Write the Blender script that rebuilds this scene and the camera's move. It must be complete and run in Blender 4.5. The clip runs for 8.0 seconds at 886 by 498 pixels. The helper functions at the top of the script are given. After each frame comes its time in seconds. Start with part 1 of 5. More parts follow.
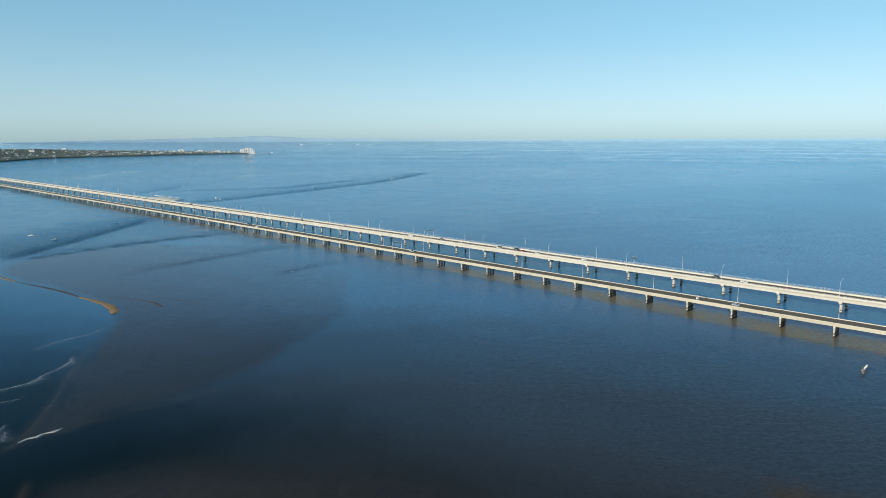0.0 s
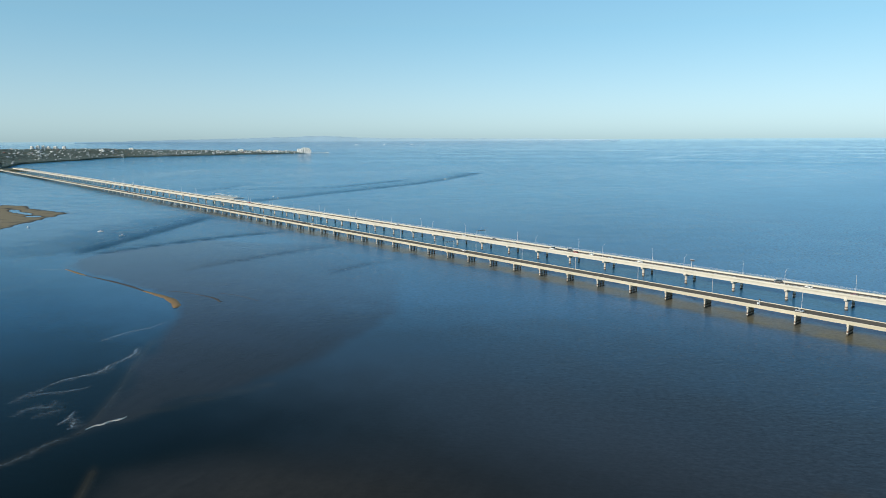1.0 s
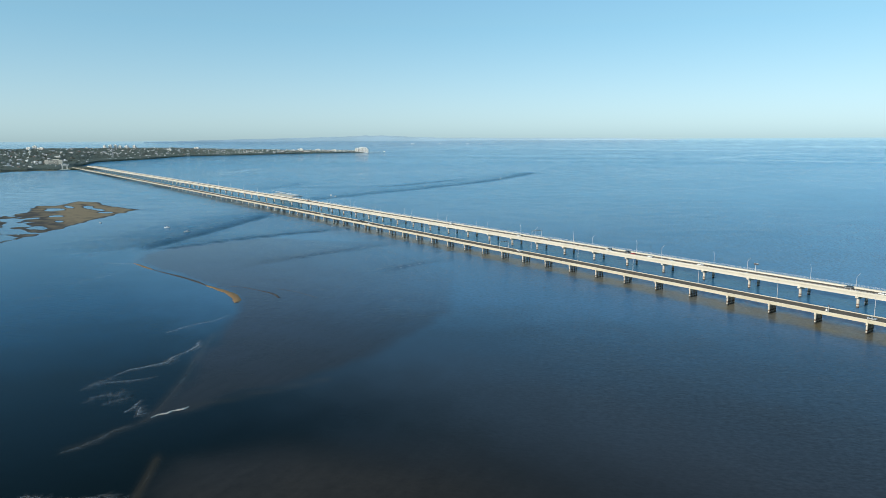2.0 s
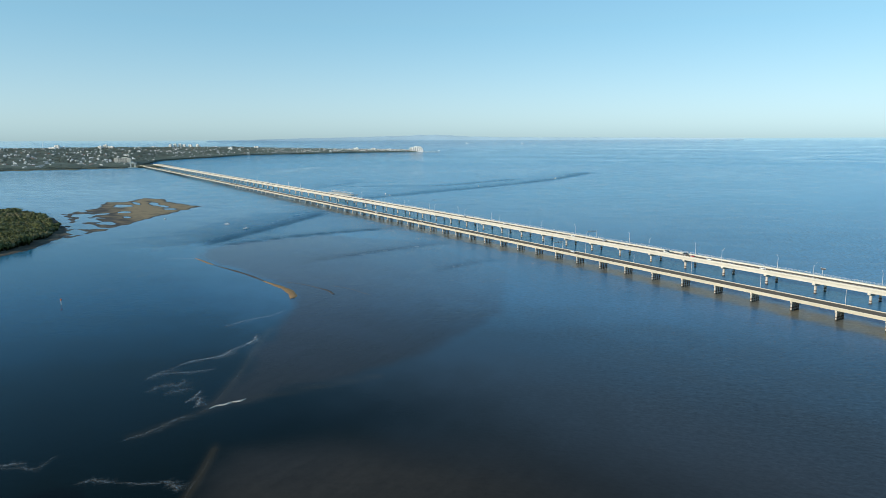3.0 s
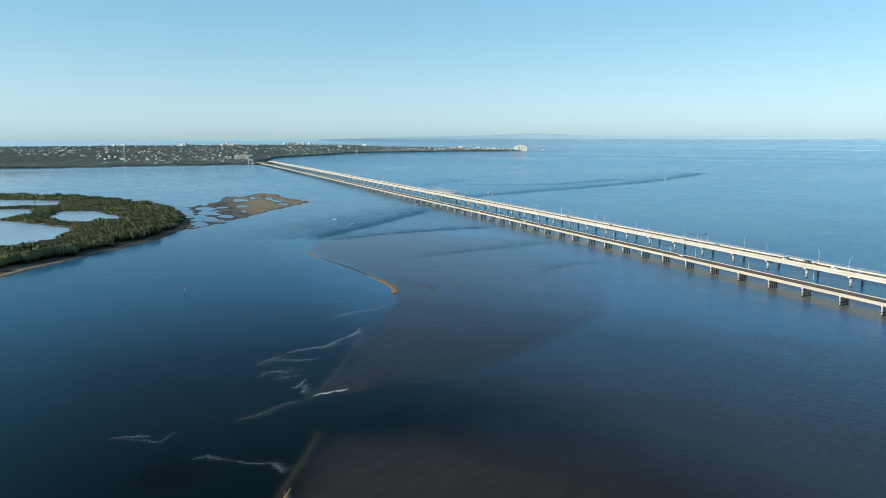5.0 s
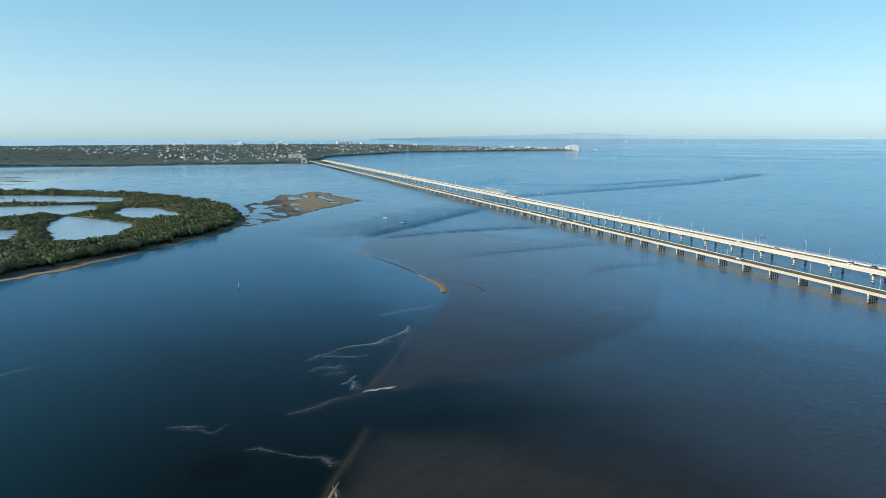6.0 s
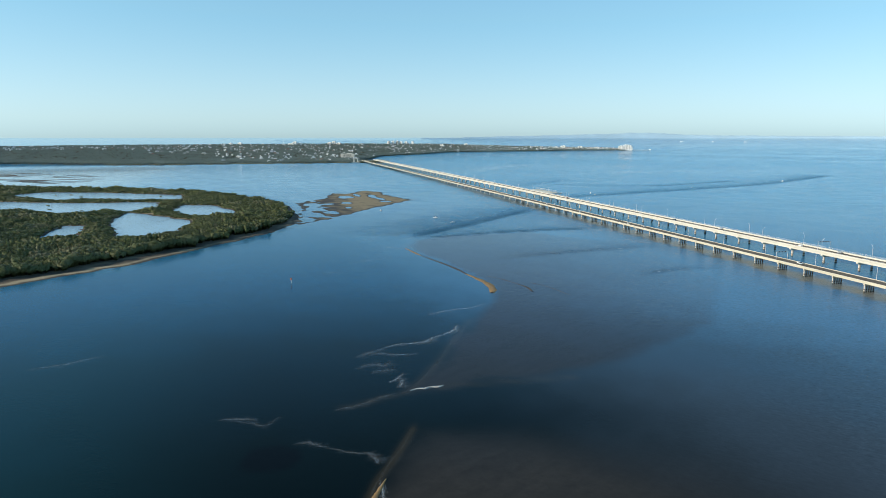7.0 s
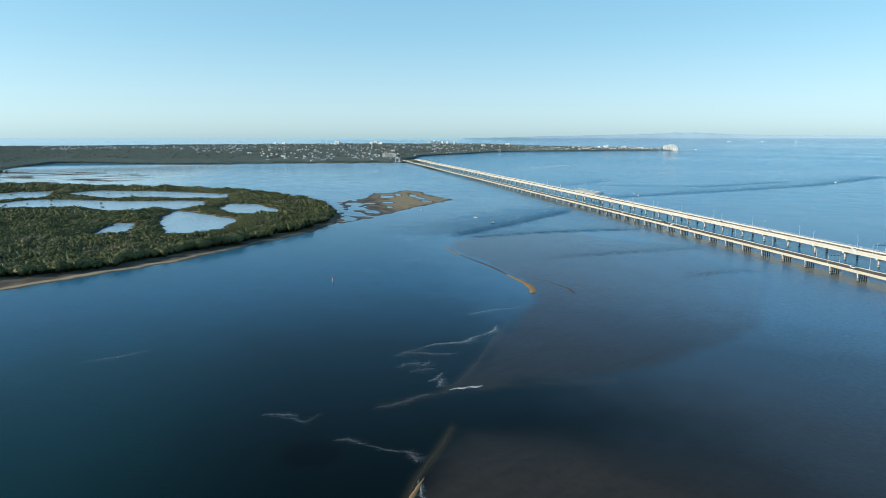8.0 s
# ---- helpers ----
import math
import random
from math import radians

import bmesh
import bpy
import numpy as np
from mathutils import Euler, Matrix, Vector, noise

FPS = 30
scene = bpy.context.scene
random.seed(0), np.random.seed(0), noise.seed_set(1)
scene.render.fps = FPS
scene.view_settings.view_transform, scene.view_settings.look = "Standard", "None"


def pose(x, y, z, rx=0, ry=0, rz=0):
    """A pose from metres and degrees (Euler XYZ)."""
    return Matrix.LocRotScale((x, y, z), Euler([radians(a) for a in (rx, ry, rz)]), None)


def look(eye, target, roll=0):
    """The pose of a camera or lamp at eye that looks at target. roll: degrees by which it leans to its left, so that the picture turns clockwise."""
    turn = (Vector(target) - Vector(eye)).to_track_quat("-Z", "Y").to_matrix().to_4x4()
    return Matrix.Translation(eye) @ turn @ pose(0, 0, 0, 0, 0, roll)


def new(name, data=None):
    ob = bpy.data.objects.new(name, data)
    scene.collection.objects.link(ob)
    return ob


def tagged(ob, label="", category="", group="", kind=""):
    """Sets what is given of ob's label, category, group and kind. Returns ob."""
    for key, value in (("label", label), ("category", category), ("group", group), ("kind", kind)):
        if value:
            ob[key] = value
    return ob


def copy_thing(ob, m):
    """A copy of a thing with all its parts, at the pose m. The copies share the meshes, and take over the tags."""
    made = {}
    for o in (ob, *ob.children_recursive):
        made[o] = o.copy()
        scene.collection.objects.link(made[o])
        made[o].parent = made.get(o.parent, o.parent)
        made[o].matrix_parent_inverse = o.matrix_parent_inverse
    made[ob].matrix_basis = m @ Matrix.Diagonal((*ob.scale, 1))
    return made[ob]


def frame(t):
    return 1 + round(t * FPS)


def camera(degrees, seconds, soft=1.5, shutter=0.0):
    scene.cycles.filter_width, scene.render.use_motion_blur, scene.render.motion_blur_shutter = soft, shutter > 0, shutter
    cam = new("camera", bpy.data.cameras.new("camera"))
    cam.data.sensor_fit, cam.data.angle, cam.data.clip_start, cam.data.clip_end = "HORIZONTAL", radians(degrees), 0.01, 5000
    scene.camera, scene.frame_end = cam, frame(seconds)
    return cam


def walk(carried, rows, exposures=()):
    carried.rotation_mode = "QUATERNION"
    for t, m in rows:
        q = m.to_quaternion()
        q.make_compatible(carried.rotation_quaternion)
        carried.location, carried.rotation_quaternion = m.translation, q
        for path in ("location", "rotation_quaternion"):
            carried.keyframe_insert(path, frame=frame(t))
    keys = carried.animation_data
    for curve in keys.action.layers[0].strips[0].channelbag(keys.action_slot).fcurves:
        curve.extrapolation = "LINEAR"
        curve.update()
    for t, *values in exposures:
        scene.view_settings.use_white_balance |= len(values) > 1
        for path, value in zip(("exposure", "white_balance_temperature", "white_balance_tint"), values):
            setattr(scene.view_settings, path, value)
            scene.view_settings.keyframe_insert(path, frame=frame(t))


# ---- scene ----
# ================= camera =================
EYE = 103.6          # height of the hovering camera over the water
cam = camera(67.01, 8.0, soft=0.75)
# seconds, heading (degrees left of the bridges' line), pitch, roll
TURN = ((0.0, -45.763, -9.279, 0.267), (0.5, -43.379, -9.276, 0.294), (1.0, -41.231, -9.278, 0.307), (1.5, -38.857, -9.286, 0.307),
        (3.0, -31.906, -9.330, 0.250), (3.5, -29.632, -9.350, 0.219), (4.0, -27.537, -9.370, 0.185), (4.5, -25.299, -9.391, 0.150),
        (6.0, -18.853, -9.447, 0.062), (6.5, -16.595, -9.461, 0.044), (7.0, -14.578, -9.471, 0.036), (7.5, -12.618, -9.477, 0.038),
        (8.0, -11.083, -9.478, 0.054))
walk(cam, [(t, pose(0, 0, EYE, 0, 0, yaw) @ pose(0, 0, 0, 90 + pitch) @ pose(0, 0, 0, 0, 0, -roll)) for t, yaw, pitch, roll in TURN],
     exposures=((0.0, -0.18), (1.5, -0.12), (4.0, -0.03), (6.0, 0.06), (8.0, 0.12)))

# ================= light =================
SUN_EL, SUN_AZ = 20.0, -88.0      # degrees; azimuth clockwise from +Y
world = bpy.data.worlds.new("sky")
scene.world = world
world.use_nodes = True
wn = world.node_tree.nodes
sky = wn.new("ShaderNodeTexSky")
sky.sky_type = "NISHITA"
sky.sun_disc = False
sky.sun_elevation, sky.sun_rotation = radians(SUN_EL), radians(SUN_AZ)
sky.altitude, sky.air_density, sky.dust_density, sky.ozone_density = 0, 1.0, 0.6, 2.0
wn["Background"].inputs["Strength"].default_value = 0.152 * 3.7 ** 0.42
# the sky keeps its own brightness; its colour runs from pale cyan low down to clear blue above
wl = world.node_tree.links
parts, grey, ratio = wn.new("ShaderNodeSeparateColor"), wn.new("ShaderNodeRGBToBW"), wn.new("ShaderNodeMath")
ratio.operation = "DIVIDE"
wl.new(sky.outputs["Color"], parts.inputs["Color"])
wl.new(sky.outputs["Color"], grey.inputs["Color"])
wl.new(parts.outputs["Blue"], ratio.inputs[0])
wl.new(parts.outputs["Red"], ratio.inputs[1])
tone = (0.85, 1.18, 1.25, 1)
for low, high, colour in ((0.7, 1.95, (0.55, 1.10, 1.49, 1)), (2.0, 3.6, (0.34, 1.02, 1.98, 1))):
    ramp, blend = wn.new("ShaderNodeMapRange"), wn.new("ShaderNodeMix")
    ramp.inputs["From Min"].default_value, ramp.inputs["From Max"].default_value = low, high
    wl.new(ratio.outputs["Value"], ramp.inputs["Value"])
    blend.data_type = "RGBA"
    wl.new(ramp.outputs["Result"], blend.inputs[0])
    if isinstance(tone, tuple):
        blend.inputs[6].default_value = tone
    else:
        wl.new(tone, blend.inputs[6])
    blend.inputs[7].default_value = colour
    tone = blend.outputs[2]
lit = wn.new("ShaderNodeVectorMath")
lit.operation = "SCALE"
wl.new(tone, lit.inputs[0])
even = wn.new("ShaderNodeMath")           # high thin haze evens the sky out
even.operation = "POWER"
even.inputs[1].default_value = 0.58
wl.new(grey.outputs["Val"], even.inputs[0])
wl.new(even.outputs["Value"], lit.inputs["Scale"])
wl.new(lit.outputs["Vector"], wn["Background"].inputs["Color"])

lamp = bpy.data.lights.new("sun", "SUN")
lamp.energy, lamp.angle, lamp.color = 5.0, radians(0.53), (1.0, 0.91, 0.76)
sun = new("sun", lamp)
ce = math.cos(radians(SUN_EL))
sun.matrix_world = look((1000 * ce * math.sin(radians(SUN_AZ)), 1000 * ce * math.cos(radians(SUN_AZ)), 1000 * math.sin(radians(SUN_EL))), (0, 0, 0))


# ================= materials =================
class Nodes:
    """A node material under construction."""

    def __init__(self, name, rough=0.7, metal=0.0):
        self.mat = bpy.data.materials.new(name)
        self.mat.use_nodes = True
        self.tree = self.mat.node_tree
        self.bsdf = self.tree.nodes["Principled BSDF"]
        self.bsdf.inputs["Roughness"].default_value = rough
        self.bsdf.inputs["Metallic"].default_value = metal

    def add(self, kind, **values):
        n = self.tree.nodes.new(kind)
        for key, value in values.items():
            if key in n.inputs:
                n.inputs[key].default_value = value
        return n

    def join(self, a, b):
        self.tree.links.new(a, b)

    def place(self, scale=(1, 1, 1), kind="Object"):
        tc, mp = self.add("ShaderNodeTexCoord"), self.add("ShaderNodeMapping", Scale=scale)
        self.join(tc.outputs[kind], mp.inputs["Vector"])
        return mp.outputs["Vector"]

    def noise(self, vector, scale, detail=4.0, rough=0.55):
        n = self.add("ShaderNodeTexNoise", Scale=scale, Detail=detail, Roughness=rough)
        self.join(vector, n.inputs["Vector"])
        return n.outputs["Fac"]

    def span(self, value, a, b, c=0.0, d=1.0):
        n = self.add("ShaderNodeMapRange")
        for key, v in zip(("From Min", "From Max", "To Min", "To Max"), (a, b, c, d)):
            n.inputs[key].default_value = v
        self.join(value, n.inputs["Value"])
        return n.outputs["Result"]

    def math(self, op, a, b=None):
        n = self.add("ShaderNodeMath")
        n.operation = op
        for k, v in enumerate((a, b)):
            if v is None:
                continue
            if isinstance(v, (int, float)):
                n.inputs[k].default_value = v
            else:
                self.join(v, n.inputs[k])
        return n.outputs["Value"]

    def mix(self, fac, a, b):
        n = self.add("ShaderNodeMix")
        n.data_type = "RGBA"
        for slot, v in ((0, fac), (6, a), (7, b)):
            if isinstance(v, (int, float)):
                n.inputs[slot].default_value = v
            elif isinstance(v, tuple):
                n.inputs[slot].default_value = (*v, 1)
            else:
                self.join(v, n.inputs[slot])
        return n.outputs[2]

    def bump(self, height, strength, distance):
        n = self.add("ShaderNodeBump", Strength=strength, Distance=distance)
        self.join(height, n.inputs["Height"])
        self.join(n.outputs["Normal"], self.bsdf.inputs["Normal"])
        return n

    def colour(self, c):
        if isinstance(c, tuple):
            self.bsdf.inputs["Base Color"].default_value = (*c, 1)
        else:
            self.join(c, self.bsdf.inputs["Base Color"])
        return self


def weathered(name, a, b, scale=0.4, rough=0.8, grain=6.0, bump=0.15, metal=0.0, stretch=(1, 1, 1), random_tint=0.0, shine=0.5):
    """A plain surface between two colours at two scales, with fine relief."""
    m = Nodes(name, rough, metal)
    v = m.place(stretch)
    big, small = m.noise(v, scale, 5), m.noise(v, grain, 3)
    c = m.mix(m.span(big, 0.3, 0.7), a, b)
    c = m.mix(m.span(small, 0.35, 0.75, 0.0, 0.35), c, tuple(0.6 * x for x in a))
    if random_tint:
        info = m.add("ShaderNodeObjectInfo")
        c = m.mix(m.math("MULTIPLY", info.outputs["Random"], random_tint), c, tuple(0.55 * x for x in b))
    m.colour(c)
    m.bsdf.inputs["Specular IOR Level"].default_value = shine
    m.bump(small, bump, 0.03)
    return m.mat


def water_material():
    """Tidal water: its colour, sky reflection painted in, comes with the mesh; ripples and gloss from the wind."""
    m = Nodes("sea_water", 0.08)
    m.bsdf.inputs["IOR"].default_value = 1.333
    m.bsdf.inputs["Specular IOR Level"].default_value = 0.075
    body = m.add("ShaderNodeAttribute")
    body.attribute_name = "body"
    wind = m.add("ShaderNodeAttribute")
    wind.attribute_name = "wind"
    ws = m.add("ShaderNodeSeparateColor")
    m.join(wind.outputs["Color"], ws.inputs["Color"])
    gloss, chop, bed = ws.outputs["Red"], ws.outputs["Green"], ws.outputs["Blue"]
    v = m.place()
    # wind ripples: short crests lying across the wind, longer swell patches
    turned = m.add("ShaderNodeMapping", Rotation=(0, 0, radians(-48)), Scale=(1.7, 1.0, 1.0))
    turned.vector_type = "TEXTURE"
    m.join(m.add("ShaderNodeTexCoord").outputs["Object"], turned.inputs["Vector"])
    t = turned.outputs["Vector"]
    ripple, lop, swell = m.noise(t, 0.72, 3, 0.6), m.noise(t, 0.26, 4, 0.65), m.noise(t, 0.07, 3)
    streak = m.span(m.noise(t, 0.035, 5, 0.7), 0.36, 0.66)
    streak.node.interpolation_type = "SMOOTHERSTEP"
    # silt clouds, and sand waves and weed where the bed shows through
    cloud = m.span(m.noise(v, 0.012, 6, 0.6), 0.3, 0.7, 0.94, 1.06)
    weed = m.span(m.noise(v, 0.22, 5, 0.7), 0.3, 0.62, 0.84, 1.06)
    bars = m.add("ShaderNodeMapping", Rotation=(0, 0, radians(28)), Scale=(5.0, 1.0, 1.0))
    bars.vector_type = "TEXTURE"
    m.join(v, bars.inputs["Vector"])
    sand = m.span(m.noise(bars.outputs["Vector"], 0.22, 3, 0.5), 0.35, 0.65, 0.92, 1.07)
    grain = m.math("MULTIPLY", weed, sand)
    look_in = m.math("ADD", m.math("MULTIPLY", bed, grain), m.math("SUBTRACT", 1.0, bed))
    # light and dark sides of the ripples, painted into the colour
    face = m.span(m.math("ADD", m.math("MULTIPLY", ripple, 0.7), m.math("MULTIPLY", lop, 0.3)), 0.30, 0.70, -0.5, 0.5)
    face = m.math("ADD", 1.0, m.math("MULTIPLY", face, m.math("MULTIPLY", chop, 1.7)))
    tone = m.math("MULTIPLY", m.math("MULTIPLY", cloud, look_in), face)
    scale = m.add("ShaderNodeVectorMath")
    scale.operation = "SCALE"
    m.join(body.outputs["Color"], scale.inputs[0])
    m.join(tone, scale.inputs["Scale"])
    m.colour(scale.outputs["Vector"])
    h = m.math("ADD", m.math("ADD", m.math("MULTIPLY", ripple, 0.55), m.math("MULTIPLY", lop, 0.8)), m.math("MULTIPLY", swell, 0.35))
    m.bump(m.math("MULTIPLY", h, m.math("ADD", chop, 0.04)), 1.0, 0.5)
    m.join(m.math("ADD", gloss, m.span(streak, 0, 1, -0.02, 0.025)), m.bsdf.inputs["Roughness"])
    return m.mat


def leaf_material(name, dark, light, dry):
    """Foliage: one tint a tree from the mesh, finer change by clump."""
    m = Nodes(name, 0.6)
    at = m.add("ShaderNodeAttribute")
    at.attribute_name = "tint"
    sep = m.add("ShaderNodeSeparateColor")
    m.join(at.outputs["Color"], sep.inputs["Color"])
    geo = m.add("ShaderNodeNewGeometry")
    c = m.mix(m.span(geo.outputs["Random Per Island"], 0, 1, 0.0, 0.4), dark, light)
    c = m.mix(sep.outputs["Red"], c, light)
    c = m.mix(sep.outputs["Green"], c, dry)
    m.colour(c)
    m.bsdf.inputs["Specular IOR Level"].default_value = 0.25
    return m.mat


def column_material(name, dark):
    """Pier concrete with tide-stained bands."""
    m = Nodes(name, 0.85)
    tc = m.add("ShaderNodeNewGeometry")
    xyz = m.add("ShaderNodeSeparateXYZ")
    m.join(tc.outputs["Position"], xyz.inputs["Vector"])
    wob = m.noise(tc.outputs["Position"], 1.2, 4)
    z = m.math("ADD", xyz.outputs["Z"], m.span(wob, 0, 1, -0.35, 0.35))
    c = m.mix(m.span(z, 0.7, 1.1), (0.05, 0.04, 0.03), (0.58 * dark, 0.53 * dark, 0.45 * dark))
    c = m.mix(m.math("MULTIPLY", m.span(z, 1.5, 1.8), m.span(z, 2.7, 2.4)), c, (0.2 * dark, 0.11 * dark, 0.075 * dark))
    c = m.mix(m.span(m.noise(tc.outputs["Position"], 0.8, 5), 0.4, 0.7, 0, 0.4), c, (0.22 * dark, 0.19 * dark, 0.15 * dark))
    m.colour(c)
    return m.mat


def foam_material():
    m = Nodes("sea_foam", 0.9)
    v = m.place((1, 1, 1))
    at = m.add("ShaderNodeAttribute")
    at.attribute_name = "edge"
    n = m.noise(v, 1.5, 6, 0.75)
    a = m.math("MULTIPLY", m.span(n, 0.42, 0.68), at.outputs["Fac"])
    m.colour((0.75, 0.77, 0.78))
    m.join(a, m.bsdf.inputs["Alpha"])
    return m.mat


def shore_mud(name, wet_shade_a, wet_shade_b, dry, low, high):
    """Sand drying with height above the tide; beach dark also paints in tree shade."""
    m = Nodes(name, 0.9)
    pos = m.add("ShaderNodeNewGeometry").outputs["Position"]
    xyz = m.add("ShaderNodeSeparateXYZ")
    m.join(pos, xyz.inputs["Vector"])
    big, small = m.noise(pos, 0.03, 6, 0.65), m.noise(pos, 0.5, 4)
    z = m.math("ADD", xyz.outputs["Z"], m.span(big, 0, 1, -0.16, 0.16))
    c = m.mix(m.span(small, 0.3, 0.7), wet_shade_a, wet_shade_b)
    c = m.mix(m.span(z, low, high), c, m.mix(m.span(small, 0.3, 0.7, 0.0, 0.5), dry, tuple(0.6 * v for v in dry)))
    m.colour(c)
    m.bump(small, 0.3, 0.05)
    m.bsdf.inputs["Specular IOR Level"].default_value = 0.2
    return m.mat


WATER = water_material()
CONCRETE = weathered("pale_bridge_concrete", (0.62, 0.565, 0.445), (0.53, 0.48, 0.38), 0.25, 0.8, 3.0, 0.1, stretch=(1, 0.25, 1), random_tint=0.25)
CONCRETE_NEW = weathered("newer_bridge_concrete", (0.66, 0.61, 0.51), (0.57, 0.52, 0.43), 0.2, 0.75, 3.0, 0.08, stretch=(1, 0.25, 1), random_tint=0.2)
GIRDER = weathered("weathered_girder_concrete", (0.58, 0.525, 0.40), (0.49, 0.44, 0.335), 0.3, 0.85, 3.0, 0.1, stretch=(1, 0.3, 1), random_tint=0.25)
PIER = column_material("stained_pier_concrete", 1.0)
# stained concrete toned darker, painting in the end column's shade on the inner ones
SHADED_PIER = column_material("shaded_stained_pile_concrete", 0.4)
PILE = weathered("dark_weathered_pile", (0.10, 0.085, 0.07), (0.06, 0.05, 0.045), 0.8, 0.9)
ASPHALT = weathered("worn_asphalt", (0.165, 0.128, 0.094), (0.122, 0.098, 0.074), 0.15, 0.95, 4.0, 0.1, stretch=(1, 0.1, 1), shine=0.15)
GALV = weathered("galvanised_steel", (0.55, 0.56, 0.56), (0.45, 0.46, 0.47), 0.5, 0.6)
SAND = weathered("wet_golden_sand", (0.30, 0.165, 0.05), (0.20, 0.11, 0.04), 0.25, 0.75, 0.9, 0.5)
PALE_SAND = weathered("bleached_shell_sand", (0.60, 0.53, 0.45), (0.42, 0.36, 0.30), 0.5, 0.8, 2.5, 0.3)
MUD = shore_mud("tidal_mud", (0.046, 0.041, 0.036), (0.070, 0.060, 0.050), (0.27, 0.20, 0.115), 0.07, 0.20)
# the beach's dark tone is wet mud plus the trees' shade painted in
BEACH = shore_mud("shaded_grey_beach_sand", (0.042, 0.034, 0.026), (0.075, 0.058, 0.042), (0.34, 0.26, 0.16), 0.17, 0.48)
WET_SAND = weathered("dark_wet_sand", (0.075, 0.052, 0.036), (0.05, 0.036, 0.028), 0.15, 0.85, 1.5, 0.2)
MANGROVE = leaf_material("mangrove_leaves", (0.056, 0.064, 0.020), (0.140, 0.142, 0.046), (0.21, 0.18, 0.10))
# leaf colours raised to a pale grey-green that stands in for haze
GUM = leaf_material("hazed_town_tree_leaves", (0.165, 0.205, 0.18), (0.225, 0.265, 0.22), (0.245, 0.25, 0.205))
BARK = weathered("grey_bark", (0.16, 0.13, 0.10), (0.09, 0.075, 0.06), 1.0)
GRASS = weathered("dry_grass_and_scrub", (0.07, 0.075, 0.04), (0.12, 0.11, 0.06), 0.01, 0.9, 0.1, 0.2)
FOAM = foam_material()


# ================= mesh helpers =================
def link_mesh(name, me, mat, parent=None, label=""):
    ob = new(name, me)
    if mat:
        me.materials.append(mat)
    ob.parent = parent
    if label:
        ob["label"] = label
    return ob


def part(name, bm, material, parent, label=""):
    me = bpy.data.meshes.new(name)
    bm.to_mesh(me)
    bm.free()
    return link_mesh(name, me, material, parent, label)


def thing(name, label, category, at=(0, 0, 0), turn=0.0, group="", kind=""):
    ob = new(name)
    ob.matrix_basis = pose(*at, 0, 0, turn)
    return tagged(ob, label, category, group, kind)


def array_mesh(name, verts, faces, smooth=False):
    """A mesh from numpy arrays; all faces have the same number of corners."""
    verts, faces = np.asarray(verts, np.float32), np.asarray(faces, np.int32)
    me = bpy.data.meshes.new(name)
    me.vertices.add(len(verts))
    me.vertices.foreach_set("co", verts.ravel())
    n = faces.shape[1]
    me.loops.add(faces.size)
    me.loops.foreach_set("vertex_index", faces.ravel())
    me.polygons.add(len(faces))
    me.polygons.foreach_set("loop_start", np.arange(0, faces.size, n, dtype=np.int32))
    me.polygons.foreach_set("use_smooth", np.full(len(faces), smooth))
    me.update(calc_edges=True)
    return me


def set_colour(me, name, rgb):
    a = me.attributes.new(name, "FLOAT_COLOR", "POINT")
    full = np.ones((len(me.vertices), 4), np.float32)
    full[:, :3] = rgb
    a.data.foreach_set("color", full.ravel())


def box(bm, size, at=(0, 0, 0), bevel=0.0):
    geo = bmesh.ops.create_cube(bm, size=1.0)
    bmesh.ops.scale(bm, vec=size, verts=geo["verts"])
    bmesh.ops.translate(bm, vec=at, verts=geo["verts"])
    if bevel:
        edges = {e for v in geo["verts"] for e in v.link_edges}
        bmesh.ops.bevel(bm, geom=list(edges), offset=bevel, segments=1, affect="EDGES")
    return bm


def boxes(*items, bevel=0.0):
    bm = bmesh.new()
    for size, at in items:
        box(bm, size, at, bevel)
    return bm


def rod(bm, a, b, r0, r1=None, sides=8):
    """A tapered rod from a to b."""
    a, b = Vector(a), Vector(b)
    turn = (b - a).to_track_quat("Z", "Y").to_matrix().to_4x4()
    m = Matrix.Translation((a + b) / 2) @ turn
    bmesh.ops.create_cone(bm, cap_ends=True, segments=sides, radius1=r0, radius2=r0 if r1 is None else r1, depth=(b - a).length, matrix=m)
    return bm


def rods(*items, sides=8):
    bm = bmesh.new()
    for it in items:
        rod(bm, *it, sides=sides)
    return bm


def profile(bm, outline, y0, y1):
    """Extrude an (x, z) outline along y."""
    a = [bm.verts.new((x, y0, z)) for x, z in outline]
    b = [bm.verts.new((x, y1, z)) for x, z in outline]
    n = len(outline)
    for i in range(n):
        bm.faces.new((a[i], a[(i + 1) % n], b[(i + 1) % n], b[i]))
    bm.faces.new(a[::-1])
    bm.faces.new(b)
    bmesh.ops.recalc_face_normals(bm, faces=bm.faces[:])
    return bm


# ================= the lie of the land =================
NEAR_LIMIT, EDGE = 2900.0, 4900.0


def far_scale(d):
    """Beyond NEAR_LIMIT the bay is drawn in towards EDGE: the factor by which a place at distance d shrinks towards the viewpoint."""
    d = np.asarray(d, float)
    rise = EYE / (EDGE - NEAR_LIMIT)
    r = np.where(d <= NEAR_LIMIT, d, (EYE + NEAR_LIMIT * rise) / (EYE / np.maximum(d, NEAR_LIMIT) + rise))
    return np.where(d <= NEAR_LIMIT, 1.0, r / np.maximum(d, 1.0))


def far(p):
    """True places (N, 3) to drawn-in places."""
    p = np.asarray(p, float)
    k = far_scale(np.hypot(p[..., 0], p[..., 1]))[..., None]
    q = p - (0, 0, EYE)
    return q * k + (0, 0, EYE)


